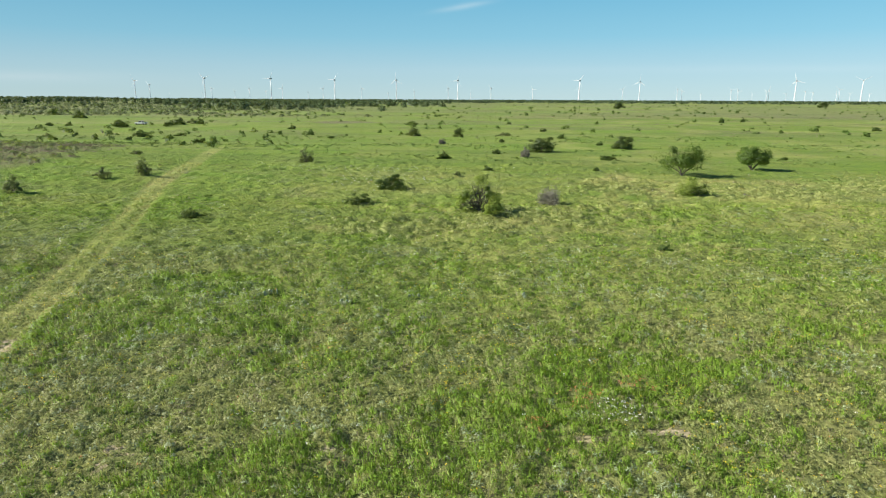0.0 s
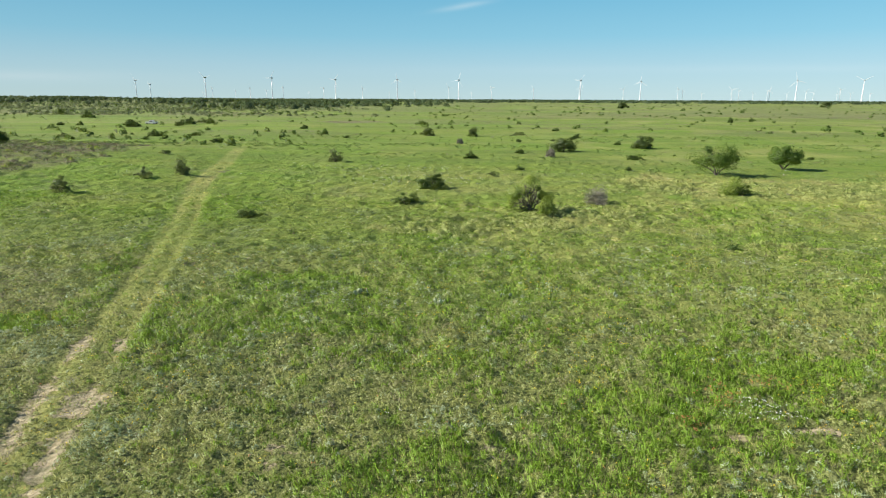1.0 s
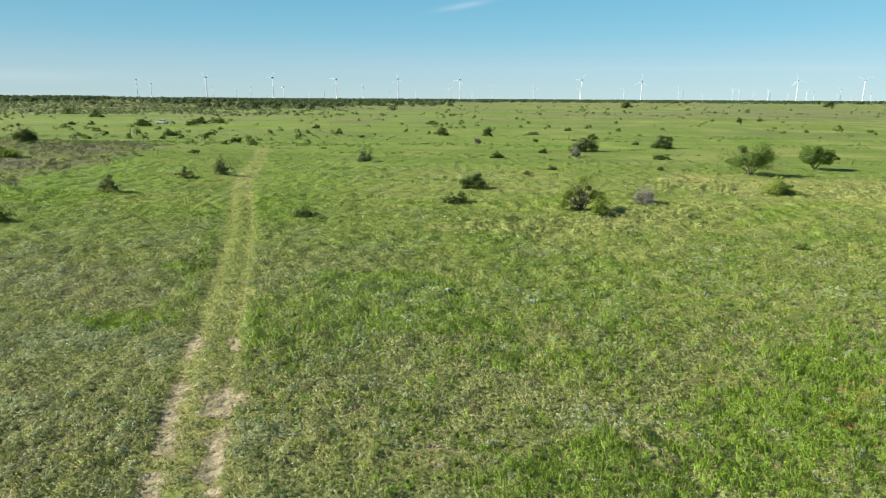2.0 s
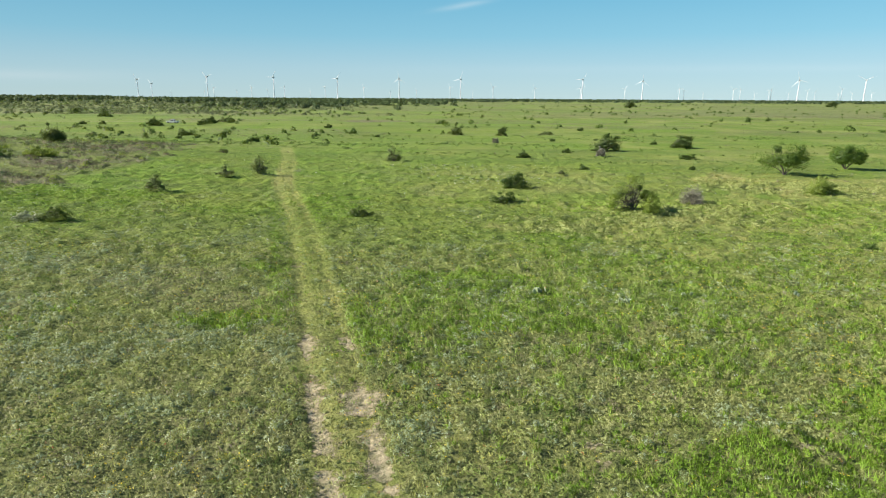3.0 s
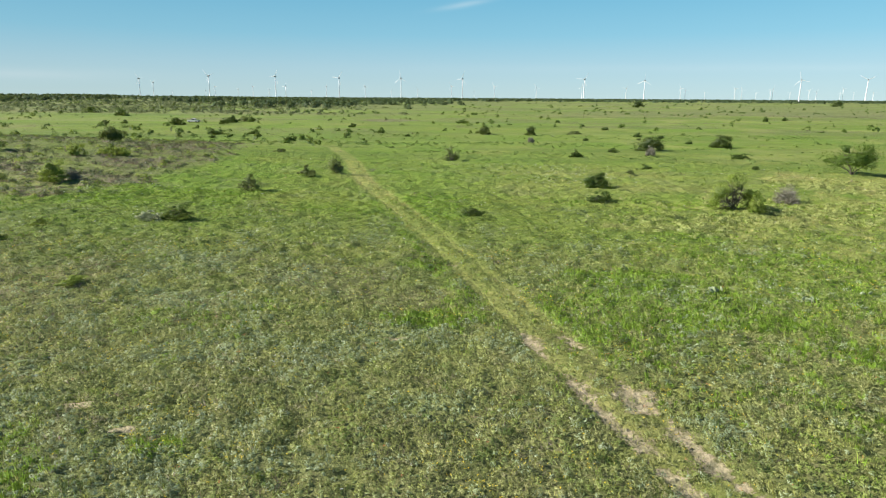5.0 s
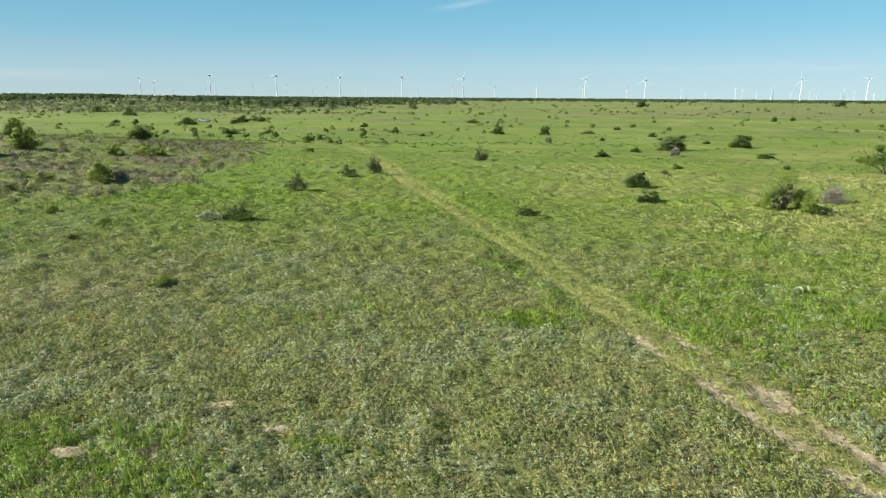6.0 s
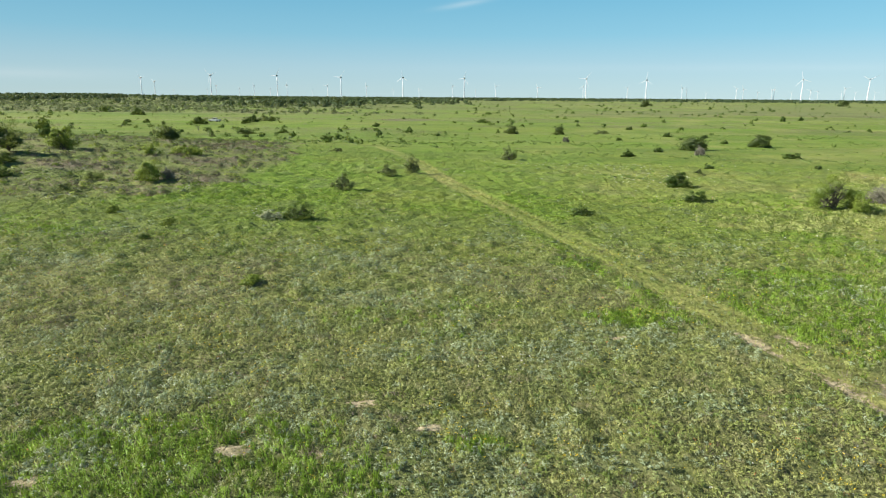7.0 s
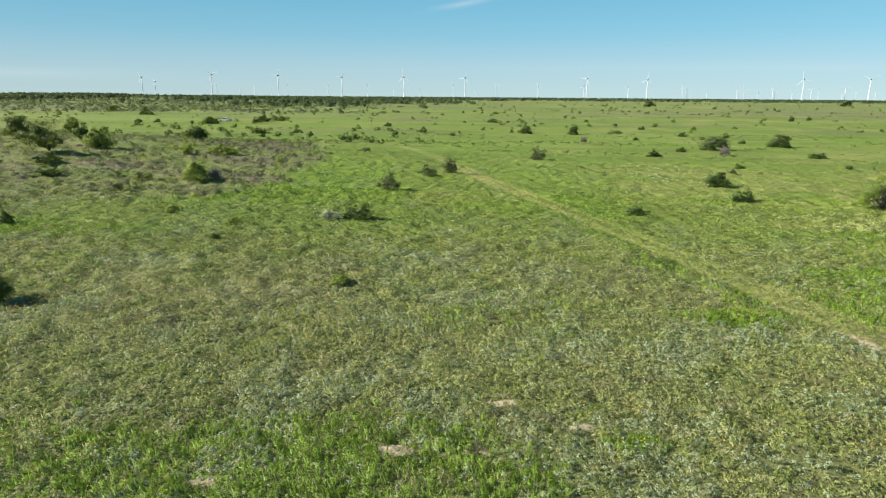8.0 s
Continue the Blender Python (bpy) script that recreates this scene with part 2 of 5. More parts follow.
def ground_material():
    m, n = material("pasture_ground")
    pos = n.add("ShaderNodeNewGeometry").outputs["Position"]
    att = n.add("ShaderNodeAttribute", attribute_name="cover")
    rgb = n.add("ShaderNodeSeparateColor", {0: att.outputs["Color"]})
    lush, dry, bare, brown = rgb.outputs[0], rgb.outputs[1], rgb.outputs[2], att.outputs["Alpha"]
    silver = n.add("ShaderNodeAttribute", attribute_name="silver").outputs["Fac"]
    wide = n.add("ShaderNodeVectorMath", {0: pos, 1: (0.35, 1.0, 1.0)}, operation="MULTIPLY").outputs[0]
    fine, mid, big = n.noise(pos, 5.0, 6.0, 0.65), n.noise(pos, 0.9, 4.0), n.noise(pos, 0.06, 3.0)
    c = n.mix(n.ramp(mid, 0.35, 0.65), (0.150, 0.215, 0.034), (0.300, 0.352, 0.068))
    c = n.mix(n.ramp(big, 0.40, 0.62), c, n.mix(0.6, c, (0.165, 0.270, 0.030)))
    c = n.mix(n.ramp(n.noise(wide, 0.11, 5.0, 0.65), 0.48, 0.66), c, n.mix(0.7, c, (0.29, 0.300, 0.075)))
    c = n.mix(n.ramp(n.noise(wide, 0.06, 6.0, 0.75), 0.50, 0.68), c, n.mix(0.75, c, (0.105, 0.180, 0.030)))
    thin = n.add("ShaderNodeVectorMath", {0: pos, 1: (0.10, 1.0, 1.0)}, operation="MULTIPLY").outputs[0]
    c = n.mix(n.ramp(n.noise(thin, 0.20, 5.0, 0.7), 0.50, 0.64), c, n.mix(0.55, c, (0.110, 0.180, 0.028)))
    c = n.mix(n.ramp(n.noise(thin, 0.10, 4.0, 0.7), 0.58, 0.70), c, n.mix(0.5, c, (0.330, 0.290, 0.095)))
    c = n.mix(n.math("MULTIPLY", lush, 0.75), c, n.mix(n.ramp(mid, 0.3, 0.7), (0.120, 0.255, 0.018), (0.195, 0.320, 0.030)))
    litter = n.add("ShaderNodeAttribute", attribute_name="litter").outputs["Fac"]
    # plant litter; its dark end also paints in shade between the plants
    mulch_shade = n.mix(n.ramp(n.noise(pos, 11.0, 6.0, 0.8), 0.38, 0.64), (0.085, 0.090, 0.034), (0.310, 0.292, 0.145))
    c = n.mix(n.math("MULTIPLY", litter, 0.88), c, mulch_shade)
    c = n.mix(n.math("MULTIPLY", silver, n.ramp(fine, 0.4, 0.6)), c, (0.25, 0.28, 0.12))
    c = n.mix(n.math("MULTIPLY", dry, n.ramp(n.noise(pos, 1.6, 5.0), 0.18, 0.52)), c, n.mix(n.ramp(n.noise(pos, 0.07, 3.0), 0.42, 0.58), (0.42, 0.380, 0.140), (0.39, 0.410, 0.110)))
    c = n.mix(n.math("MULTIPLY", brown, n.ramp(n.noise(pos, 0.8, 5.0), 0.22, 0.6)), c, (0.200, 0.158, 0.122))
    c = n.mix(n.ramp(n.noise(thin, 0.035, 5.0, 0.7), 0.47, 0.60), c, n.mix(0.52, c, (0.118, 0.178, 0.038)))
    c = n.mix(n.ramp(n.noise(thin, 0.022, 4.0, 0.7), 0.54, 0.66), c, n.mix(0.55, c, (0.300, 0.285, 0.120)))
    c = n.mix(n.ramp(n.noise(wide, 0.30, 5.0, 0.7), 0.50, 0.62), c, n.mix(0.22, c, (0.120, 0.165, 0.040)))
    soil = n.mix(n.ramp(fine, 0.3, 0.7), (0.33, 0.262, 0.155), (0.56, 0.475, 0.310))
    edge = n.math("MULTIPLY_ADD", n.noise(pos, 4.6, 6.0, 0.75), 1.9, n.math("ADD", bare, -0.95))
    c = n.mix(n.ramp(edge, 0.38, 0.60), c, soil)
    # litter, dead stems and small stones between the plants
    c = n.mix(n.ramp(n.noise(pos, 14.0, 4.0, 0.7), 0.56, 0.70), c, n.mix(0.5, c, (0.30, 0.25, 0.16)))
    # random blotches of darker green
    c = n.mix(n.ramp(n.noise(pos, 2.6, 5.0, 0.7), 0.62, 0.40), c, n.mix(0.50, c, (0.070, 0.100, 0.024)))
    # a mat of small plants: stems and hollow shade coloured dark, leaves above paler
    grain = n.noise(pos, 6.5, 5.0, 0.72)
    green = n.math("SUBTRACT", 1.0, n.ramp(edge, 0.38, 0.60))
    # shade painted into the low grain, bright tips into the high
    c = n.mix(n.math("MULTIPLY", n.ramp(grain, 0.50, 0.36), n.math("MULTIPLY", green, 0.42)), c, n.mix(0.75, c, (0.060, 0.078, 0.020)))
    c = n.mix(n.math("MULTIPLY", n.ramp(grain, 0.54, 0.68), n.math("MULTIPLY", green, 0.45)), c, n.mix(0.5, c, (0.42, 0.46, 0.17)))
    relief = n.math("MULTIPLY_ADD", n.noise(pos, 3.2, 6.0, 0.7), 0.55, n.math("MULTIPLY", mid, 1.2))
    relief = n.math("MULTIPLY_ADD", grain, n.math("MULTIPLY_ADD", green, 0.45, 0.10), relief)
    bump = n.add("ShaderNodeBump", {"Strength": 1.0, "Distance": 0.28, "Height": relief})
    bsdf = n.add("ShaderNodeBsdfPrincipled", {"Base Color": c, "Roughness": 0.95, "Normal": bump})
    bsdf.inputs["Specular IOR Level"].default_value = 0.1
    n.add("ShaderNodeOutputMaterial", {0: bsdf})
    return m


def leaf_material(name, a, b, c, through_light=0.20, patch=0.35, worn=None):
    """Foliage: each plant and leaf has its own tone between a and b; patches lean to c."""
    m, n = material(name)
    geo = n.add("ShaderNodeNewGeometry")
    tone = n.add("ShaderNodeAttribute", attribute_name="tone").outputs["Fac"]
    own = n.math("MULTIPLY_ADD", geo.outputs["Random Per Island"], 0.10, n.math("MULTIPLY", tone, 0.90))
    colour = n.mix(own, a, b)
    colour = n.mix(n.math("MULTIPLY", n.ramp(n.noise(geo.outputs["Position"], patch, 3.0), 0.42, 0.66), 0.8), colour, c)
    if worn:                                      # patches of other plants: fresh, worn, blue-green, brown, yellow
        where = geo.outputs["Position"]

        def patch_of(scale, lo, hi, amount, tint, detail=4.0):
            return n.mix(n.math("MULTIPLY", n.ramp(n.noise(where, scale, detail, 0.6), lo, hi), amount), colour, tint)

        colour = patch_of(0.13, 0.46, 0.62, 0.60, worn, 5.0)
        colour = patch_of(0.42, 0.50, 0.62, 0.80, (0.185, 0.270, 0.045))
        colour = patch_of(0.55, 0.54, 0.66, 0.75, (0.300, 0.365, 0.195))
        colour = patch_of(0.75, 0.54, 0.66, 0.80, (0.250, 0.212, 0.130))
        colour = patch_of(1.3, 0.54, 0.68, 0.50, (0.200, 0.290, 0.055), 3.0)
        colour = patch_of(1.9, 0.58, 0.70, 0.50, (0.410, 0.440, 0.085), 3.0)
    dif = n.add("ShaderNodeBsdfDiffuse", {"Color": colour, "Roughness": 0.5})
    tra = n.add("ShaderNodeBsdfTranslucent", {"Color": n.mix(0.30, colour, (0.38, 0.40, 0.07))})
    glo = n.add("ShaderNodeBsdfGlossy", {"Color": (0.8, 0.8, 0.8, 1), "Roughness": 0.5})
    s = n.add("ShaderNodeMixShader", {0: through_light, 1: dif, 2: tra})
    s = n.add("ShaderNodeMixShader", {0: 0.025, 1: s, 2: glo})
    n.add("ShaderNodeOutputMaterial", {0: s})
    return m


def plain_material(name, a, b, scale, rough=0.8, bump=0.0, metal=0.0):
    m, n = material(name)
    pos = n.add("ShaderNodeTexCoord").outputs["Object"]
    fac = n.noise(pos, scale, 5.0, 0.6)
    bsdf = n.add("ShaderNodeBsdfPrincipled", {"Base Color": n.mix(n.ramp(fac, 0.3, 0.7), a, b), "Roughness": rough, "Metallic": metal})
    if bump:
        n.put(bsdf.inputs["Normal"], n.add("ShaderNodeBump", {"Strength": bump, "Distance": 0.02, "Height": fac}))
    n.add("ShaderNodeOutputMaterial", {0: bsdf})
    return m


GROUND = ground_material()
GRASS = leaf_material("olive_grass", (0.290, 0.320, 0.075), (0.440, 0.440, 0.130), (0.260, 0.355, 0.062))
LUSH = leaf_material("lush_forb", (0.140, 0.270, 0.022), (0.285, 0.440, 0.048), (0.225, 0.360, 0.036))
OLIVE = leaf_material("olive_forb", (0.235, 0.285, 0.080), (0.385, 0.425, 0.140), (0.350, 0.375, 0.138), 0.20, 0.35, (0.420, 0.405, 0.190))
MEADOW = leaf_material("meadow_grass", (0.195, 0.262, 0.042), (0.330, 0.395, 0.074), (0.235, 0.320, 0.050), 0.16)
SILVER = leaf_material("silver_forb", (0.255, 0.325, 0.175), (0.460, 0.530, 0.330), (0.330, 0.410, 0.220), 0.25)
BUNCH = leaf_material("bunch_grass", (0.290, 0.350, 0.095), (0.435, 0.460, 0.180), (0.360, 0.405, 0.130), 0.2)
WEED = leaf_material("dark_weed", (0.120, 0.195, 0.040), (0.235, 0.315, 0.085), (0.170, 0.265, 0.075), 0.2)
STRAW = leaf_material("straw_grass", (0.390, 0.370, 0.120), (0.540, 0.500, 0.190), (0.380, 0.410, 0.090), 0.4)
BROWN = leaf_material("brown_stems", (0.190, 0.138, 0.116), (0.335, 0.255, 0.212), (0.250, 0.208, 0.158), 0.25)
YELLOW = leaf_material("yellow_petals", (0.75, 0.55, 0.02), (0.85, 0.70, 0.08), (0.80, 0.60, 0.04), 0.3)
WHITE = leaf_material("white_petals", (0.75, 0.76, 0.68), (0.85, 0.85, 0.80), (0.80, 0.80, 0.70), 0.3)
ORANGE = leaf_material("orange_petals", (0.46, 0.15, 0.06), (0.58, 0.26, 0.11), (0.52, 0.22, 0.10), 0.3)
LEAF = {
    "mesq": leaf_material("mesquite_leaves", (0.046, 0.100, 0.011), (0.130, 0.212, 0.026), (0.084, 0.155, 0.017), 0.28),
    "mesqd": leaf_material("dark_mesquite_leaves", (0.055, 0.100, 0.024), (0.125, 0.180, 0.044), (0.090, 0.140, 0.030), 0.5),
    "mesqb": leaf_material("light_mesquite_leaves", (0.130, 0.210, 0.028), (0.250, 0.330, 0.060), (0.190, 0.280, 0.038), 0.5),
    "dense": leaf_material("shrub_leaves", (0.044, 0.094, 0.016), (0.112, 0.178, 0.030), (0.076, 0.136, 0.021), 0.35),
    "sparse": leaf_material("grey_green_leaves", (0.100, 0.145, 0.050), (0.190, 0.235, 0.090), (0.135, 0.200, 0.050), 0.5),
    # belt, horizon and brush: distance haze mixed into the greens as grey-blue
    "belt": leaf_material("hazed_wood_leaves", (0.048, 0.084, 0.036), (0.105, 0.150, 0.062), (0.072, 0.112, 0.046), 0.2),
    "horizon": leaf_material("hazed_horizon_leaves", (0.050, 0.085, 0.045), (0.090, 0.130, 0.060), (0.070, 0.105, 0.050), 0.2),
    "brush": leaf_material("hazed_brush_leaves", (0.100, 0.130, 0.062), (0.185, 0.220, 0.112), (0.130, 0.175, 0.078), 0.28),
    "bright": leaf_material("light_shrub_leaves", (0.165, 0.245, 0.034), (0.300, 0.380, 0.070), (0.230, 0.310, 0.048), 0.4),
}
LEAF["upright"] = LEAF["sparse"]
LEAF["pale"] = leaf_material("pale_silvery_leaves", (0.240, 0.290, 0.140), (0.430, 0.460, 0.300), (0.330, 0.370, 0.210), 0.3)
LEAF["half"] = LEAF["mesqb"]
BARK = plain_material("dark_bark", (0.060, 0.048, 0.038), (0.120, 0.100, 0.080), 6.0, 0.9, 0.6)
TWIG = plain_material("grey_twigs", (0.155, 0.143, 0.105), (0.275, 0.256, 0.194), 5.0, 0.9, 0.4)
# light grey paint, dimmed so that distance haze sits in its colour
HAZED_PAINT = plain_material("hazed_turbine_paint", (0.66, 0.67, 0.68), (0.72, 0.72, 0.72), 0.3, 0.45)
# grey shell of nacelle and hub, darkened to paint in their shading
SHADED_SHELL = plain_material("shaded_nacelle_shell", (0.12, 0.13, 0.14), (0.18, 0.19, 0.20), 0.6, 0.5)
CAR_PAINT = plain_material("silver_car_paint", (0.52, 0.52, 0.51), (0.58, 0.58, 0.57), 1.5, 0.35)
GLASS = plain_material("dark_car_glass", (0.015, 0.018, 0.020), (0.025, 0.028, 0.030), 2.0, 0.08)
TYRE = plain_material("tyre_rubber", (0.018, 0.018, 0.018), (0.030, 0.029, 0.028), 8.0, 0.85)
RIM = plain_material("wheel_rim", (0.45, 0.45, 0.46), (0.55, 0.55, 0.56), 5.0, 0.35, 0.0, 0.8)
TRIM = plain_material("black_trim", (0.02, 0.02, 0.02), (0.04, 0.04, 0.04), 6.0, 0.6)
LAMP = plain_material("lamp_lens", (0.75, 0.75, 0.72), (0.85, 0.85, 0.82), 6.0, 0.15)
TAIL = plain_material("tail_lamp_lens", (0.35, 0.02, 0.02), (0.45, 0.03, 0.03), 6.0, 0.2)


# ---- mesh helpers ----
def tri_mesh(name, verts, tone=None, soft=None):
    """A mesh of loose triangles from an (n, 3, 3) array, with a tone for each; soft: the rounded form's normal at each."""
    verts = np.array(verts, np.float32).reshape(-1, 3, 3)
    if soft is not None:
        soft = np.asarray(soft, np.float32)
        soft = soft / (np.linalg.norm(soft, axis=1, keepdims=True) + 1e-9)
        away = (np.cross(verts[:, 1] - verts[:, 0], verts[:, 2] - verts[:, 0]) * soft).sum(1) < 0
        verts[away] = verts[away][:, ::-1]
    verts = verts.reshape(-1, 3)
    me = bpy.data.meshes.new(name)
    k = len(verts)
    me.vertices.add(k)
    me.vertices.foreach_set("co", verts.ravel())
    me.loops.add(k)
    me.loops.foreach_set("vertex_index", np.arange(k, dtype=np.int32))
    me.polygons.add(k // 3)
    me.polygons.foreach_set("loop_start", np.arange(0, k, 3, dtype=np.int32))
    me.update(calc_edges=True)
    if soft is not None:
        att = me.attributes.new("custom_normal", "FLOAT_VECTOR", "POINT")
        att.data.foreach_set("vector", np.repeat(soft, 3, 0).ravel())
    att = me.attributes.new("tone", "FLOAT", "POINT")
    att.data.foreach_set("value", np.repeat(np.broadcast_to(0.5 if tone is None else tone, (k // 3,)), 3).astype(np.float32))
    return me


def face_mesh(name, verts, faces, smooth=True):
    me = bpy.data.meshes.new(name)
    me.from_pydata(np.asarray(verts).tolist(), [], faces)
    if smooth:
        me.polygons.foreach_set("use_smooth", np.ones(len(me.polygons), bool))
    me.update()
    return me


def bm_mesh(name, bm, smooth=False):
    me = bpy.data.meshes.new(name)
    bm.to_mesh(me)
    bm.free()
    if smooth:
        me.polygons.foreach_set("use_smooth", np.ones(len(me.polygons), bool))
    return me


def part(name, data, mat, parent, label=""):
    """One mesh as a part under a thing or another part."""
    if isinstance(data, bmesh.types.BMesh):
        data = bm_mesh(name, data)
    data.materials.append(mat)
    ob = new(name, data)
    ob.parent = parent
    return tagged(ob, label)


def thing(name, m, label, category, group=""):
    ob = new(name)
    ob.matrix_world = m
    ob.empty_display_size = 0.2
    return tagged(ob, label, category, group)


def box(bm, x0, x1, y0, y1, z0, z1, bevel=0.0):
    made = bmesh.ops.create_cube(bm, size=1.0, matrix=Matrix.LocRotScale(
        ((x0 + x1) / 2, (y0 + y1) / 2, (z0 + z1) / 2), None, (x1 - x0, y1 - y0, z1 - z0)))
    if bevel:
        edges = list({e for v in made["verts"] for e in v.link_edges})
        bmesh.ops.bevel(bm, geom=edges, offset=bevel, segments=2, affect="EDGES")
    return bm


def rand_tris(centres, size, up=0.4, r=rng, out=None, slim=1.0, wild=0.55):
    """One leaf-shaped triangle at each centre, turned at random, leaning to face up."""
    k = len(centres)
    d = r.normal(size=(k, 3))
    d /= np.linalg.norm(d, axis=1, keepdims=True)
    nrm = r.normal(size=(k, 3)) * wild + np.array([0, 0, up * 2])
    if out is not None:
        nrm = nrm + out
    e = np.cross(nrm, d)
    e /= np.linalg.norm(e, axis=1, keepdims=True) + 1e-9
    s = np.broadcast_to(size, (k,))[:, None] * r.uniform(0.7, 1.3, (k, 1))
    a = centres - d * s * 0.5
    return np.stack([a - e * s * 0.33 * slim, a + e * s * 0.33 * slim, centres + d * s * (0.6 + 0.3 * (1 - slim))], 1)


def tilt(base):
    """How the ground leans at each place, as an offset to an upward normal."""
    x, y, e = base[:, 0], base[:, 1], 0.18
    return np.stack([(height(x - e, y) - height(x + e, y)) / (2 * e), (height(x, y - e) - height(x, y + e)) / (2 * e), 0 * x], 1)


def blades(base, count, tall, wide, spread, lean, r=rng):
    """Tufts of grass: narrow triangles that fan out from each base."""
    k = len(base)
    b = np.repeat(base, count, 0)
    t = np.repeat(np.broadcast_to(tall, (k,)), count) * r.uniform(0.5, 1.1, k * count)
    w = np.repeat(np.broadcast_to(wide, (k,)), count)
    a = r.uniform(0, 2 * np.pi, k * count)
    rad = np.repeat(np.broadcast_to(spread, (k,)), count) * np.sqrt(r.uniform(0, 1, k * count))
    out = np.stack([np.cos(a), np.sin(a), 0 * a], 1)
    foot = b + out * rad[:, None]
    tip = foot + out * (t * lean * r.uniform(0.3, 1.3, k * count))[:, None] + np.array([0, 0, 1.0]) * t[:, None]
    q = r.uniform(0, 2 * np.pi, k * count)
    side = np.stack([np.cos(q), np.sin(q), 0 * q], 1) * (w / 2)[:, None]
    foot = foot - np.array([0, 0, 0.02])
    soft = out * np.minimum(rad * 4, 0.8)[:, None] + np.array([0, 0, 0.75]) + np.repeat(tilt(base), count, 0) * 1.2 + r.normal(size=(k * count, 3)) * 0.12
    return np.stack([foot - side, foot + side, tip], 1), np.repeat(r.uniform(0, 1, k), count), soft


def domes(base, count, rad, tall, leaf, r=rng, up=0.5, slim=1.0, tidy=False):
    """Leafy clumps: leaves over a low dome at each base."""
    k = len(base)
    a = r.uniform(0, 2 * np.pi, k * count)
    q = np.sqrt(r.uniform(0, 1, k * count))
    R = np.repeat(np.broadcast_to(rad, (k,)), count)
    H = np.repeat(np.broadcast_to(tall, (k,)), count)
    p = np.repeat(base, count, 0) + np.stack([np.cos(a) * q * R, np.sin(a) * q * R,
                                              H * np.sqrt(1 - 0.85 * q * q) * r.uniform(0.88 if tidy else 0.35, 1.0, k * count)], 1)
    way = np.stack([np.cos(a) * q, np.sin(a) * q, 0 * a], 1)
    tris = rand_tris(p, np.repeat(np.broadcast_to(leaf, (k,)), count), up, r, way * (3.0 if tidy else 2.2), slim, 0.16 if tidy else 0.55)
    soft = way * 0.75 + np.array([0, 0, 0.8]) + np.repeat(tilt(base), count, 0) * 1.2 + r.normal(size=(k * count, 3)) * 0.13
    return tris, np.repeat(r.uniform(0, 1, k), count), soft


# ---- ground: one sheet out to the horizon ----
def spaced(stops):
    out = [stops[0][0]]
    for (a, pitch), (b, _) in zip(stops, stops[1:]):
        out += list(np.linspace(a, b, max(1, round((b - a) / pitch)) + 1)[1:])
    return np.array(out)


def make_ground():
    xs = spaced([(-6000, 400), (-1200, 60), (-400, 12), (-160, 3), (-85, 0.28), (42, 1.2), (90, 5), (300, 25), (1000, 250), (6000, 1)])
    ys = spaced([(-1500, 250), (-100, 15), (0, 3), (11, 0.20), (45, 0.5), (75, 1.0), (110, 1.5), (180, 4), (420, 12), (1000, 60), (2000, 250), (5200, 1)])
    gx, gy = np.meshgrid(xs, ys)
    z = height(gx, gy)
    k, w = gx.size, len(xs)
    me = bpy.data.meshes.new("ground")
    me.vertices.add(k)
    me.vertices.foreach_set("co", np.stack([gx, gy, z], -1).astype(np.float32).ravel())
    i, j = np.meshgrid(np.arange(len(ys) - 1), np.arange(w - 1), indexing="ij")
    a = (i * w + j).ravel()
    quads = np.stack([a, a + 1, a + w + 1, a + w], 1).astype(np.int32)
    me.loops.add(quads.size)
    me.loops.foreach_set("vertex_index", quads.ravel())
    me.polygons.add(len(quads))
    me.polygons.foreach_set("loop_start", np.arange(0, quads.size, 4, dtype=np.int32))
    me.polygons.foreach_set("use_smooth", np.ones(len(quads), bool))
    me.update(calc_edges=True)
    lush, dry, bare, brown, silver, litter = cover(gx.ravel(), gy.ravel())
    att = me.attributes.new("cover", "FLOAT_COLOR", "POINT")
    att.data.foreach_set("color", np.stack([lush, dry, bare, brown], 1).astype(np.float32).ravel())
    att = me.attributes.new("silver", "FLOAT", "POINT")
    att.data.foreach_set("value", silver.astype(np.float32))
    att = me.attributes.new("litter", "FLOAT", "POINT")
    att.data.foreach_set("value", litter.astype(np.float32))
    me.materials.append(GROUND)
    tagged(new("ground", me), "green spring pasture with a worn two-rut vehicle track", "ground", kind="structure")


make_ground()


# ---- grass, forbs and flowers ----
def scatter(y0, y1, per_m2, r):
    """Random places over the strip of pasture between two distances."""
    x0, x1 = -44 - 0.80 * abs(y1), 5 + 0.80 * abs(y1)
    k = int((x1 - x0) * (y1 - y0) * per_m2)
    x, y = r.uniform(x0, x1, k), r.uniform(y0, y1, k)
    keep = (x > -44 - 0.80 * np.abs(y)) & (x < 5 + 0.80 * np.abs(y))
    return x[keep], y[keep]


STRIPS = ((-16, 2, 0.10), (2, 11, 0.30), (11, 19, 1.00), (19, 28, 0.80), (28, 42, 0.48), (42, 62, 0.26), (62, 95, 0.125), (95, 150, 0.05), (150, 260, 0.016), (260, 480, 0.005))


def stuff(name, tris, mat, label, category):
    tone = np.concatenate([np.broadcast_to(v, (len(t),)) for t, v, _ in tris])
    me = tri_mesh(name, np.concatenate([t for t, _, _ in tris]), tone, np.concatenate([q for _, _, q in tris]))
    me.materials.append(mat)
    tagged(new(name, me), label, category, kind="stuff")


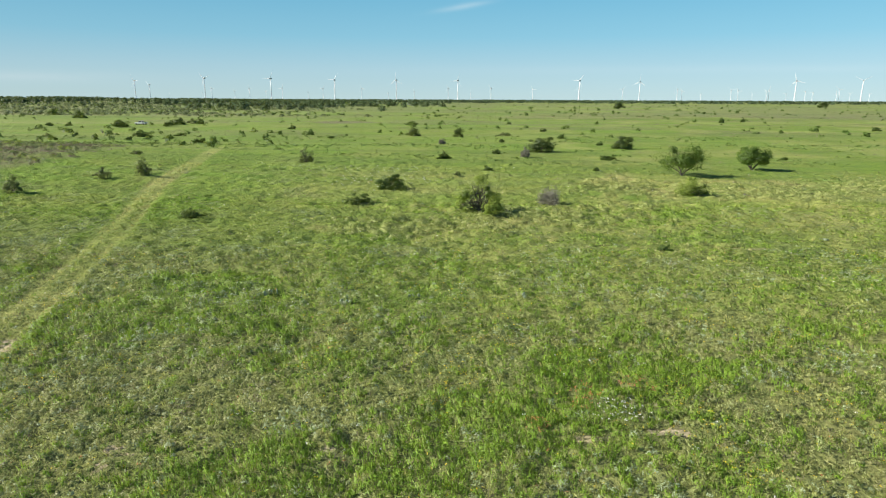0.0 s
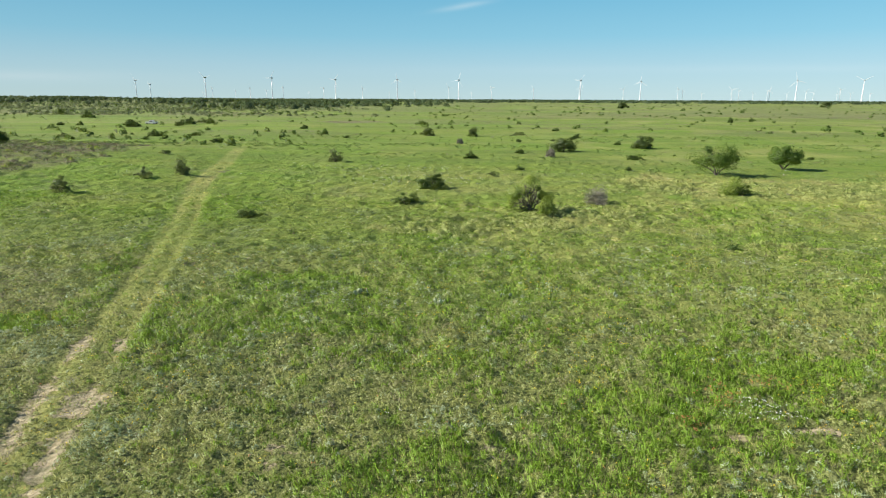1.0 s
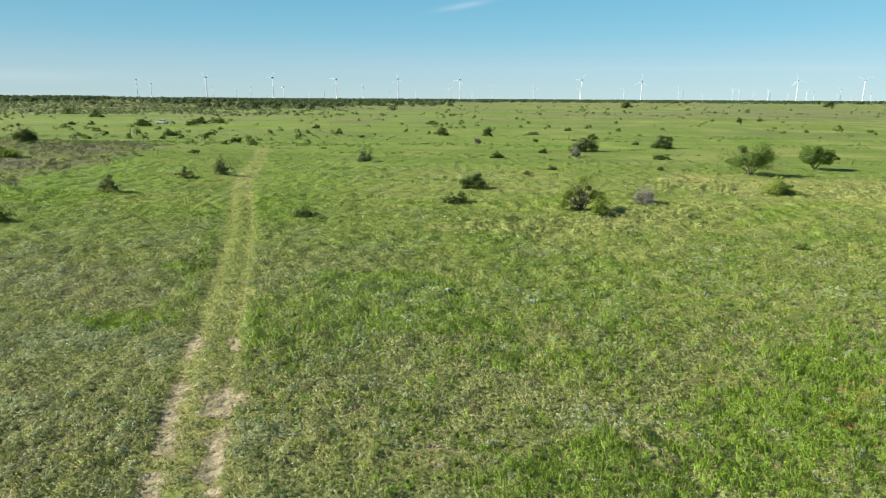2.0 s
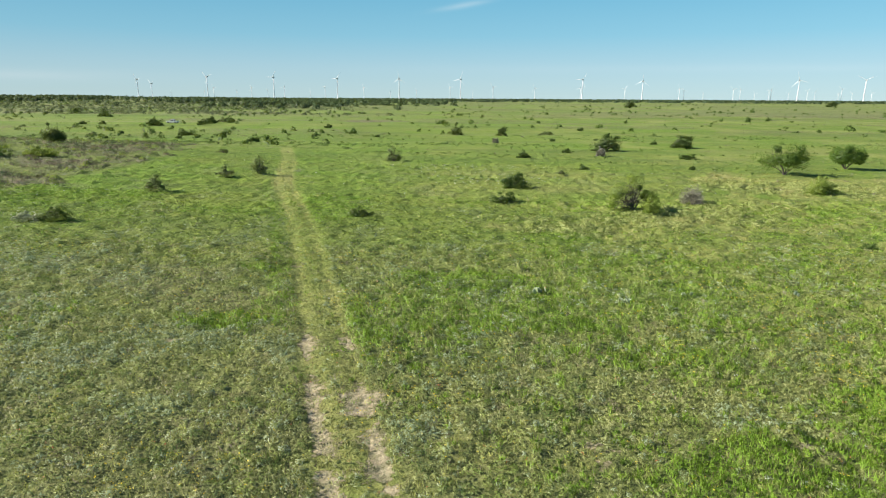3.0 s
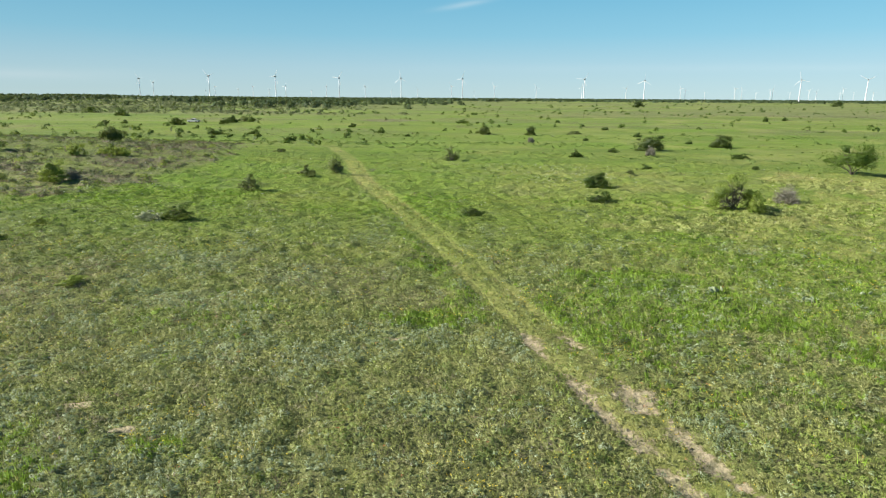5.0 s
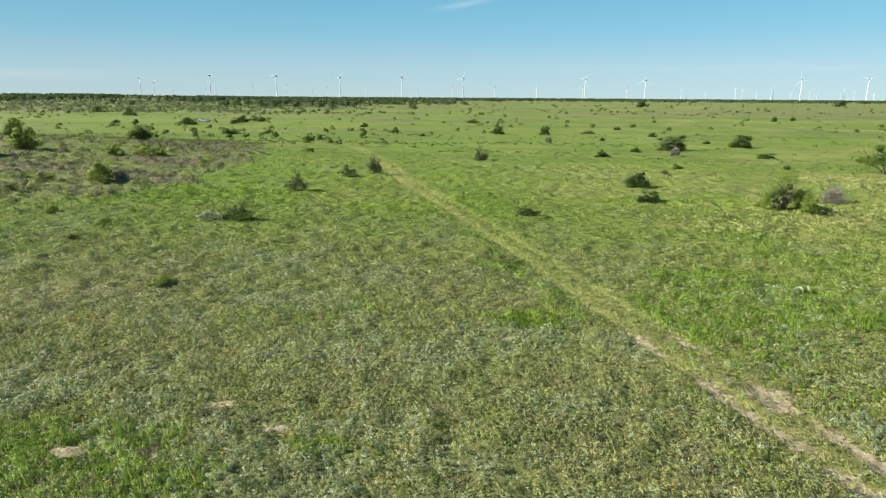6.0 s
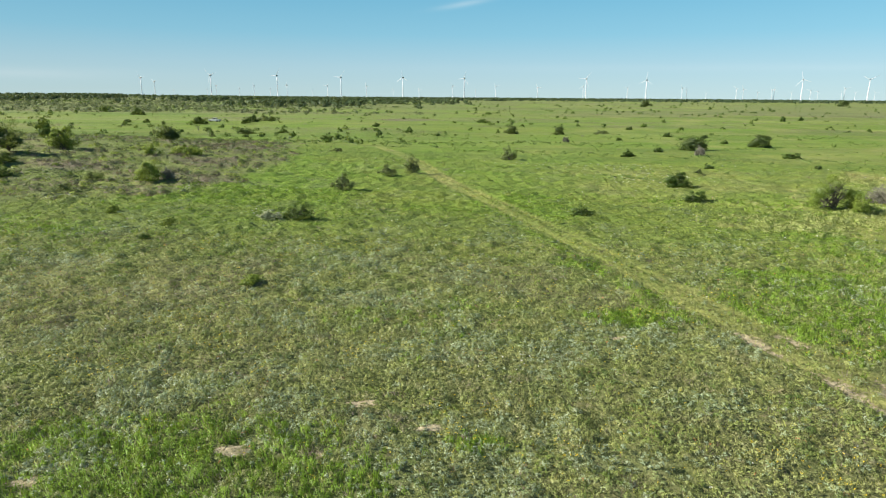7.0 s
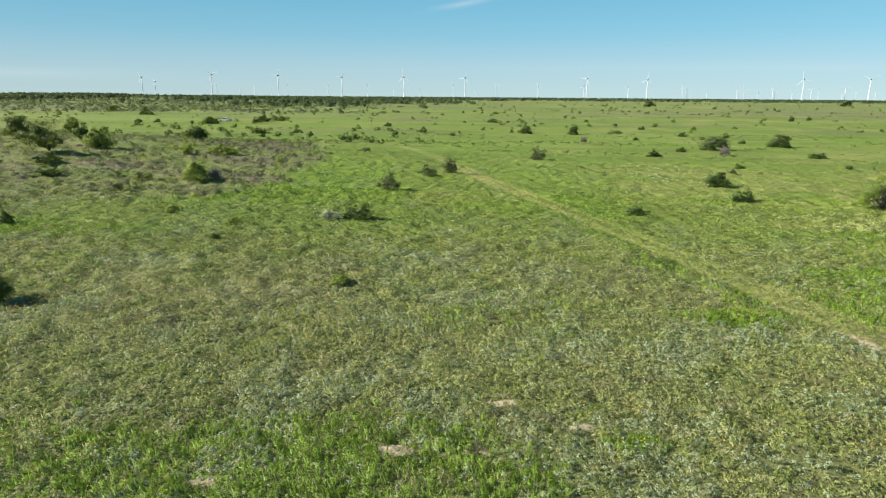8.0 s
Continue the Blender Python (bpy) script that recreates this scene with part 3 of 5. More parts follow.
def jittered(y0, y1, pitch, r):
    """Places spread evenly but not in rows: one in each square of the given pitch."""
    far = max(abs(y0), abs(y1))
    x, y = np.meshgrid(np.arange(-44 - 0.8 * far, 5 + 0.8 * far, pitch), np.arange(y0, y1, pitch))
    x = (x + r.uniform(-0.45, 0.45, x.shape) * pitch).ravel()
    y = (y + r.uniform(-0.45, 0.45, y.shape) * pitch).ravel()
    keep = (x > -44 - 0.80 * np.abs(y)) & (x < 5 + 0.80 * np.abs(y))
    return x[keep], y[keep]


# spacing, leaf length and leaf count of the small plants in each strip
MAT = ((0.95, 0.16, 9), (0.55, 0.12, 10), (0.205, 0.056, 21), (0.225, 0.060, 18), (0.29, 0.075, 11), (0.42, 0.10, 9), (0.80, 0.15, 8), (1.5, 0.25, 8), (3.0, 0.4, 8), (6.0, 0.6, 8))


def make_pasture():
    kinds = {k: [] for k in ("grass", "meadow", "lush", "olive", "silver", "straw", "brown")}
    for n, (y0, y1, lod) in enumerate(STRIPS):
        r = np.random.default_rng(100 + n)
        big = 1 / np.sqrt(lod)                    # fewer but larger plants farther off
        fine = 5 < y0 < 25                        # where single plants can be told apart
        low = 1.0 if y1 < 50 else (0.6 if y1 < 70 else (0.35 if y1 < 100 else 0.12))     # plain grass takes over farther off
        pitch, leaf, leaves = MAT[n]

        def tufts(per_m2, chance):
            x, y = scatter(y0, y1, per_m2 * lod, r)
            keep = r.uniform(0, 1, len(x)) < chance(x, y, *cover(x, y)[:5])
            x, y = x[keep], y[keep]
            return np.stack([x, y, height(x, y)], 1)

        # leafy plants, each of one kind, with gaps between them
        x, y = jittered(y0, y1, pitch, r)
        l, d, s, w, v = cover(x, y)[:5]
        here = (0.72 + 0.28 * step(0.36, 0.56, fbm(x, y, 1.7, 81, 2))) * (1 - s) ** 1.2 * (1 - 0.88 * d) * (1 - 0.8 * w) * (0.10 + 0.90 * low) + 0.3 * l
        if y0 >= 62:
            here = here * (0.10 if y1 < 100 else 0.0)
        keep = r.uniform(0, 1, len(x)) < here
        x, y, l, v, d = x[keep], y[keep], l[keep], v[keep], d[keep]
        k = len(x)
        base = np.stack([x, y, height(x, y)], 1)
        tall = (0.45 + 0.75 * step(0.34, 0.62, fbm(x, y, 1.3, 82, 2))) * low
        pick = r.uniform(0, 1, k)
        is_lush = pick < 1.25 * l * (0.60 + 0.40 * step(0.38, 0.58, fbm(x, y, 1.9, 87, 2)))
        is_silver = ~is_lush & (pick > 1 - (0.05 + 0.85 * v) * (1 - 0.5 * step(-16, 4, x)) * (1 - 0.85 * step(35, 60, y)))
        rest = ~is_lush & ~is_silver
        rad = r.uniform(0.30, 0.72, k) * pitch
        near = r.uniform(0, 1, k) > step(30, 56, y + 14 * (fbm(x, y, 6.0, 89) - 0.5))
        for kind, mask, hi, size, up in (("lush", is_lush, 0.34, 0.95, 0.2), ("silver", is_silver, 0.26, 1.0, 0.5), ("olive", rest & near, 0.24, 1.02, 0.45), ("meadow", rest & ~near, 0.20, 1.05, 0.5)):
            q = np.flatnonzero(mask)
            kinds[kind].append(domes(base[q], leaves, rad[q], tall[q] * r.uniform(0.45, 1.0, len(q)) * hi, leaf * size, r, up, 0.8, kind != "lush"))
        if y1 < 65:                               # upright bright shoots in the lush patches
            q = np.flatnonzero(is_lush)
            kinds["lush"].append(blades(base[q], 11 if fine else 6, r.uniform(0.13, 0.36, len(q)) * (0.6 + 0.4 * low), 0.023 * big**0.9, rad[q] * 1.1, 0.45, r))
        if fine or 25 < y0 < 40:                  # feathery silver herbs that stand out singly
            q = np.flatnonzero(r.uniform(0, 1, k) < 0.032 * (0.15 + 0.85 * step(0.45, 0.65, fbm(x, y, 7.0, 88))) * (1 - l) * (1 - d))
            kinds["silver"].append(domes(base[q], 40, r.uniform(0.14, 0.36, len(q)), r.uniform(0.14, 0.34, len(q)), 0.085 * big**0.5, r, 0.3, 0.42))

        b = tufts(14, lambda x, y, l, d, s, w, v: (1 - 0.72 * s) * (0.45 + 0.55 * step(0.34, 0.62, fbm(x, y, 1.1, 83, 2))) * (1 - 0.6 * d) * (1 - 0.85 * w))
        kinds["grass" if y1 < 50 else "meadow"].append(blades(b, 7 if y1 < 100 else 4, r.uniform(0.06, 0.20, len(b)) * low**0.5, 0.022 * big, 0.11 * big, 0.8, r))
        b = tufts(9 if y1 < 45 else 15, lambda x, y, l, d, s, w, v: np.maximum(d * 0.9, (0.18 if y1 < 45 else 0.04) * step(0.4, 0.65, fbm(x, y, 1.4, 85))) * (1 - 0.75 * s))
        if y1 < 100:
            kinds["straw"].append(blades(b, 6, r.uniform(0.08, 0.22, len(b)) * (1 if y1 < 45 else 1.2), 0.024 * big, 0.13 * big, 0.9, r))
        b = tufts(7, lambda x, y, l, d, s, w, v: np.maximum(w * 0.9, (0.30 if y1 < 45 else 0.05) * (0.7 + 0.7 * step(-8, -26, x)) * step(0.4, 0.65, fbm(x, y, 0.9, 86)) + 0.55 * blob(x, y, -54, 29, 15, 8, 8, 0.8)) * (1 - 0.6 * s))
        kinds["brown"].append(blades(b, 8, r.uniform(0.10, 0.26, len(b)) * (1 + 0.4 * step(50, 70, b[:, 1])), 0.020 * big, 0.16 * big, 0.8, r))
    r = np.random.default_rng(140)                # single dark weeds that stand out of the mat
    x, y = scatter(11, 46, 1.1, r)
    l, d, s, w, v = cover(x, y)[:5]
    keep = r.uniform(0, 1, len(x)) < (0.10 + 0.75 * step(0.50, 0.68, fbm(x, y, 2.6, 96))) * (1 - s) * (1 - d)
    base = np.stack([x[keep], y[keep], height(x[keep], y[keep])], 1)
    k = len(base)
    wide = r.uniform(0.13, 0.32, k)
    x, y = scatter(62, 210, 0.30, r)               # low tussocks in drifts over the open grass
    l, d, s, w, v = cover(x, y)[:5]
    keep = r.uniform(0, 1, len(x)) < (0.03 + 0.75 * step(0.52, 0.66, fbm(x * 0.35, y, 9.0, 97))) * (1 - s) * (1 - w) * (1 - 0.6 * d) * (1 - 0.5 * step(100, 180, y))
    far = np.stack([x[keep], y[keep], height(x[keep], y[keep])], 1)
    spread = r.uniform(0.25, 0.70, len(far)) * (1 + 0.5 * step(90, 160, far[:, 1]))
    stuff("grass_tussocks", [domes(far, 16, spread, spread * r.uniform(0.25, 0.5, len(far)), 0.20 * (1 + 0.7 * step(90, 160, far[:, 1])), r, 0.6, 0.8, True)], WEED, "low green grass tussocks in drifts over open pasture", "grass")
    stuff("dark_weeds", [domes(base, 46, wide, wide * r.uniform(0.6, 1.0, k), 0.062, r, 0.3, 0.6), blades(base, 10, wide * 1.2, 0.02, wide * 0.7, 0.5, r)], WEED, "dark green bushy weeds standing singly in pasture", "weeds")
    r = np.random.default_rng(150)                # pale bunch grass in rounded tussocks
    x, y = r.uniform(-16, 62, 16000), r.uniform(40, 92, 16000)
    patch = np.zeros(len(x))
    for cx, cy, sx, sy, amount in ((-6.0, 49.5, 6.5, 4.0, 1.0), (3.5, 52.0, 8.0, 4.5, 1.0), (13.0, 57.0, 9.0, 5.0, 0.7), (25.0, 74.0, 11.0, 7.0, 0.8), (38.0, 70.0, 12.0, 6.0, 0.7), (20.0, 43.4, 3.0, 1.2, 0.5), (52.0, 76.0, 10.0, 6.0, 0.5)):
        patch = np.maximum(patch, amount * blob(x, y, cx, cy, sx, sy, int(abs(cx) * 3) % 50, 0.7))
    keep = r.uniform(0, 1, len(x)) < patch * 0.75 * (0.3 + 0.7 * step(0.35, 0.55, fbm(x, y, 2.2, 95)))
    base = np.stack([x[keep], y[keep], height(x[keep], y[keep])], 1)
    k = len(base)
    wide = r.uniform(0.22, 0.52, k)
    stuff("bunch_grass", [domes(base, 34, wide, wide * r.uniform(0.55, 0.9, k), 0.15, r, 0.3, 0.5), blades(base, 6, wide * 0.9, 0.03, wide * 0.8, 0.6, r)], BUNCH, "pale yellow-green bunch grass in rounded tussocks", "grass")
    stuff("pasture_grass", kinds["grass"], GRASS, "short olive-green pasture grass in loose tufts", "grass")
    stuff("meadow_grass", kinds["meadow"], MEADOW, "soft green meadow grass in low tussocks", "grass")
    stuff("green_forbs", kinds["lush"], LUSH, "bright green leafy weeds in dense patches", "weeds")
    stuff("olive_forbs", kinds["olive"], OLIVE, "low olive-green leafy weeds between grass tufts", "weeds")
    stuff("silver_forbs", kinds["silver"], SILVER, "low silver-grey leafy herbs in scattered patches", "herbs")
    stuff("dry_grass", kinds["straw"], STRAW, "dry straw-coloured grass in thin patches", "grass")
    stuff("dead_stems", kinds["brown"], BROWN, "brown dead weed stems standing in pasture", "weeds")


def make_flowers():
    r = np.random.default_rng(200)

    def heads(name, mat, label, per_m2, chance, size, top):
        out = []
        for y0, y1, lod in STRIPS[2:7] if mat is WHITE else STRIPS[2:5]:
            x, y = scatter(y0, y1, per_m2 * lod, r)
            keep = r.uniform(0, 1, len(x)) < chance(x, y)
            x, y = x[keep], y[keep]
            k = len(x)
            p = np.stack([x, y, height(x, y) + r.uniform(0.5, 1.0, k) * top], 1)
            p = np.repeat(p, 4, 0) + r.normal(size=(4 * k, 3)) * np.array([1, 1, 0.4]) * size * 0.7 / lod**0.3
            out.append((rand_tris(p, size / lod**0.3, 0.9, r), 0.5, r.normal(size=(4 * k, 3)) * 0.4 + np.array([0, 0, 0.9])))
        stuff(name, out, mat, label, "flowers")

    heads("yellow_flowers", YELLOW, "small yellow wildflowers scattered through pasture", 13.0,
          lambda x, y: np.maximum(0.05 + 0.8 * step(0.62, 0.76, fbm(x, y, 2.6, 91)), np.maximum(blob(x, y, 8.3, 20.0, 0.6, 0.4, 3), blob(x, y, 3.6, 18.5, 0.4, 0.3, 4))), 0.034, 0.32)
    heads("white_flowers", WHITE, "small white wildflowers in loose drifts", 26.0,
          lambda x, y: np.maximum(0.004 + 0.08 * step(0.70, 0.84, fbm(x, y, 3.0, 92)), np.maximum(
              0.9 * blob(x, y, 6.2, 18.7, 1.5, 0.7, 4), np.maximum(0.8 * blob(x, y, -47.9, 48.0, 1.6, 1.4, 5),
                                                                  np.maximum(0.3 * blob(x, y, -13, 97, 14, 10, 6), 0.25 * blob(x, y, -9, 78, 9, 9, 11))))), 0.042, 0.42)
    heads("orange_flowers", ORANGE, "orange-red wildflowers in small clusters", 70.0,
          lambda x, y: np.maximum(0.0025, np.maximum(0.45 * blob(x, y, 4.8, 19.7, 0.8, 0.9, 7), np.maximum(
              0.4 * blob(x, y, 3.0, 17.8, 0.7, 0.5, 8), 0.35 * blob(x, y, 7.4, 20.8, 0.9, 0.6, 9)))), 0.046, 0.44)


# ---- trees and shrubs ----
def tubes(segs, sides):
    """Tapered tubes along segments (start, end, radius at start, radius at end)."""
    verts, faces = [], []
    for a, b, ra, rb in segs:
        d = b - a
        d = d / (np.linalg.norm(d) + 1e-9)
        u = np.cross(d, (0.31, 0.87, 0.38))
        u /= np.linalg.norm(u) + 1e-9
        v = np.cross(d, u)
        k = len(verts)
        for p, rad in ((a, ra), (b, rb)):
            for q in range(sides):
                t = 2 * np.pi * q / sides
                verts.append(p + rad * (np.cos(t) * u + np.sin(t) * v))
        for q in range(sides):
            faces.append((k + q, k + (q + 1) % sides, k + sides + (q + 1) % sides, k + sides + q))
    return verts, faces


def bend(a, b, lift, r, steps=4, jitter=0.04):
    """A crooked way from a to b that starts out steep."""
    mid = a * 0.55 + b * 0.45
    mid = mid * np.array([1, 1, 1]) + np.array([0, 0, lift])
    t = np.linspace(0, 1, steps + 1)[:, None]
    p = (1 - t) ** 2 * a + 2 * t * (1 - t) * mid + t * t * b
    size = np.linalg.norm(b - a)
    p[1:-1] += r.normal(size=(steps - 1, 3)) * jitter * size
    return p


FORM = {  # stems, branches a stem, twigs a branch, crown base, leaf cover, trunk radius, clusters
    "mesq": (6, 5, 2, 0.12, 2.00, 0.016, 30),
    "mesqd": (6, 5, 2, 0.06, 1.25, 0.016, 22),
    "mesqb": (5, 5, 2, 0.05, 1.20, 0.016, 22),
    "dense": (7, 4, 2, 0.00, 1.05, 0.015, 24),
    "sparse": (6, 3, 2, 0.02, 0.60, 0.014, 16),
    "bright": (7, 3, 2, 0.02, 0.90, 0.014, 20),
    "upright": (9, 4, 3, 0.00, 0.62, 0.016, 24),
    "half": (9, 6, 3, 0.10, 0.48, 0.022, 40),
    "pale": (7, 3, 2, 0.00, 0.70, 0.012, 22),
    "grey": (18, 8, 4, 0.05, 0.00, 0.016, 0),
    "dead": (4, 3, 2, 0.05, 0.00, 0.030, 0),
}
counter = [0]


def shrub(kind, x, y, w, h, label):
    counter[0] += 1
    r = np.random.default_rng(1000 + counter[0])
    stems, branches, twigs, low, amount, thick, clusters = FORM[kind]
    far = y > 150
    if far:
        stems, branches, twigs = max(3, stems // 2), max(2, branches // 2), 1
    flat = 0.55 if kind == "dead" else 1.0
    rx = w / 2 * {"mesq": 0.90, "mesqd": 0.90, "mesqb": 0.90, "dense": 1.10, "grey": 1.25}.get(kind, 1.0)

    p1, p2, p3 = r.uniform(0, 6.28, 3)
    ragged = 0.9 if kind in ("dense", "sparse", "bright", "upright", "half", "grey") else 0.75

    def spot(fill):
        """A random place in the crown: fill 1 on its outside."""
        a, s = r.uniform(0, 2 * np.pi), r.uniform(-0.35 if low > 0.1 else 0.0, 1.0)
        q = np.sqrt(max(0.0, 1 - s * s))
        mid = h * (low + 0.35 * (1 - low)) if low > 0.1 else h * low
        lobe = 1 + ragged * (0.22 * np.sin(2 * a + p1) + 0.20 * np.sin(3 * a + p2) - 0.10)
        tall = 1 + ragged * (0.28 * np.sin(2 * a + p3) + 0.15 * np.sin(5 * a + p1) - 0.08)
        if kind == "grey":
            q = q * (0.75 + 0.25 * abs(s))
        return np.array([rx * q * np.cos(a) * fill * lobe, rx * q * np.sin(a) * fill * lobe, min(mid + (h - mid) * s * fill * flat * tall, 1.05 * h)])

    segs, ends = [], []
    lean = np.array([r.normal() * 0.06 * w, r.normal() * 0.06 * w, 0])
    r0 = max(thick * h * (1.3 if kind.startswith("mesq") else 1.0), 0.012)
    for _ in range(stems):
        foot = np.array([r.normal() * 0.004 * w, r.normal() * 0.004 * w, -0.06])
        tip = spot(r.uniform(0.55, 0.9)) + lean
        way = bend(foot, tip, 0.12 * h, r, 4)
        for k in range(4):
            segs.append((way[k], way[k + 1], r0 * (1 - 0.2 * k), r0 * (0.8 - 0.2 * k) + 0.004))
        ends.append(tip)
        for _ in range(branches):
            k = r.integers(1, 4)
            start = way[k]
            goal = spot(r.uniform(0.75, 1.0)) * 0.6 + tip * 0.4
            sub = bend(start, goal, 0.03 * h, r, 3, 0.06)
            for q in range(3):
                segs.append((sub[q], sub[q + 1], r0 * 0.42 * (1 - 0.28 * q), r0 * 0.42 * (0.72 - 0.28 * q) + 0.003))
            ends.append(goal)
            for _ in range(twigs):
                goal2 = goal * r.uniform(1.0, 1.18) + r.normal(size=3) * np.array([0.08 * w, 0.08 * w, 0.08 * h])
                goal2[2] = min(max(goal2[2], 0.03), 1.12 * h)
                segs.append((sub[2], goal2, r0 * 0.16 + 0.003, 0.004))
                ends.append(goal2)
    dead = kind in ("grey", "dead")
    name, category = ("tree", "tree") if kind in ("mesq", "mesqd", "mesqb", "half") else ("shrub", "shrub")
    if kind == "dead":
        name, category = "dead_branches", "dead wood"
    ob = thing(name, pose(x, y, ground_z(x, y), 0, 0, 0), label, category, "shrubs and trees on the pasture")
    wood = face_mesh("trunk", *tubes(segs, 4 if (far or dead) else 5))
    part("branches" if dead else "trunk", wood, TWIG if dead else BARK, ob)
    if kind == "grey":
        k = int(np.clip(420 * w, 520, 1500))
        p = np.array([spot(r.uniform(0.45, 1.0)) for _ in range(k)])
        way = p / np.array([rx, rx, h]) + r.normal(size=(k, 3)) * 0.5
        way /= np.linalg.norm(way, axis=1, keepdims=True)
        side = np.cross(way, r.normal(size=(k, 3)))
        side *= 0.00035 * y / (np.linalg.norm(side, axis=1, keepdims=True) + 1e-9)
        length = r.uniform(0.10, 0.28, (k, 1)) * h
        tagged(part("brushwood", tri_mesh("brushwood", np.stack([p - side, p + side, p + way * length], 1)), TWIG, ob), "fine bare grey twigs", kind="stuff")
    if not clusters:
        return ob
    size = float(np.clip(0.0013 * y if far else 0.0018 * y, 0.055, 1.4))
    area = 2.2 * rx * (rx + 1.4 * h * (1 - low))
    k = int(np.clip(6.0 * amount * area / size**2, 120, 11000))
    heart = np.array([spot(r.uniform(0.50, 1.05)) + lean for _ in range(clusters)])
    if kind == "half":
        heart = heart[(heart[:, 0] < -0.22 * w) | (heart[:, 2] > 0.82 * h) | ((heart[:, 0] > 0.25 * w) & (heart[:, 2] < 0.5 * h))]
    if kind == "mesq":
        heart = heart[heart[:, 2] > 0.30 * h]
    heart[:, 2] = np.minimum(heart[:, 2], h * (0.86 if kind == "half" else 1.04))
    sprigs = max(4, len(heart) // (4 if kind == "half" else 2))
    heart = np.concatenate([heart, np.array(ends)[r.integers(0, len(ends), sprigs)]])
    pick = r.integers(0, len(heart), k)
    wide = np.array([0.088 * w, 0.088 * w, 0.075 * min(h * 1.3, w)]) * r.uniform(0.5, 1.5, (len(heart), 1))
    wide[-sprigs:] *= 0.55
    ball = r.normal(size=(k, 3))
    ball *= (r.uniform(0, 1, (k, 1)) ** 0.28) * 1.70 / np.linalg.norm(ball, axis=1, keepdims=True)
    p = heart[pick] + ball * wide[pick]
    if amount > 0.8:
        inner = r.random(k) < (0.10 if kind == "dense" else 0.16)
        core = np.array([0, 0, h * (0.35 + 0.55 * low)])
        p[inner] = core + (np.array([spot(1.0) for _ in range(inner.sum())]) - core) * r.uniform(0.3, 0.9, (inner.sum(), 1)) + lean
    p[:, 2] = np.maximum(p[:, 2], 0.03)
    out = (p - np.array([0, 0, 0.45 * h])) / np.array([rx, rx, h * 0.6]) * 0.8
    clump = (p - heart[pick]) / wide[pick]
    soft = out + clump * 0.55 + r.normal(size=(k, 3)) * 0.18
    crown = tri_mesh("crown", rand_tris(p, size, 0.25, r, out + clump * 1.3), r.uniform(0, 1, len(heart))[pick], soft)
    part("crown", crown, LEAF[kind], ob)
    return ob


def far_bushes(name, spots, label, mat, leaves=16):
    """Woods and scrub too far and too many to count: leafy clumps at (x, y, width, height)."""
    r = np.random.default_rng(len(spots))
    x, y, w, h = spots.T
    base = np.stack([x, y, height(x, y)], 1)
    k = len(base)
    a = r.uniform(0, 2 * np.pi, (k, leaves))
    s = r.uniform(0.05, 1, (k, leaves))
    q = np.sqrt(1 - s * s * 0.9) * r.uniform(0.5, 1.0, (k, leaves))
    p = base[:, None] + np.stack([np.cos(a) * q * w[:, None] / 2, np.sin(a) * q * w[:, None] / 2, s * h[:, None] * 0.85], -1)
    size = np.repeat((1.75 / np.sqrt(leaves) * np.minimum(w, h * 1.6)), leaves)
    out = np.stack([np.cos(a) * q, np.sin(a) * q, s], -1).reshape(-1, 3)
    tris = rand_tris(p.reshape(-1, 3), size, 0.1, r, out * 1.6)
    tris[..., 2] = np.maximum(tris[..., 2], np.repeat(base[:, 2], leaves)[:, None] - 0.1)
    stuff(name, [(tris, np.repeat(r.uniform(0, 1, k), leaves), out + np.array([0, 0, 0.25]) + r.normal(size=out.shape) * 0.12)], mat, label, "scrub")


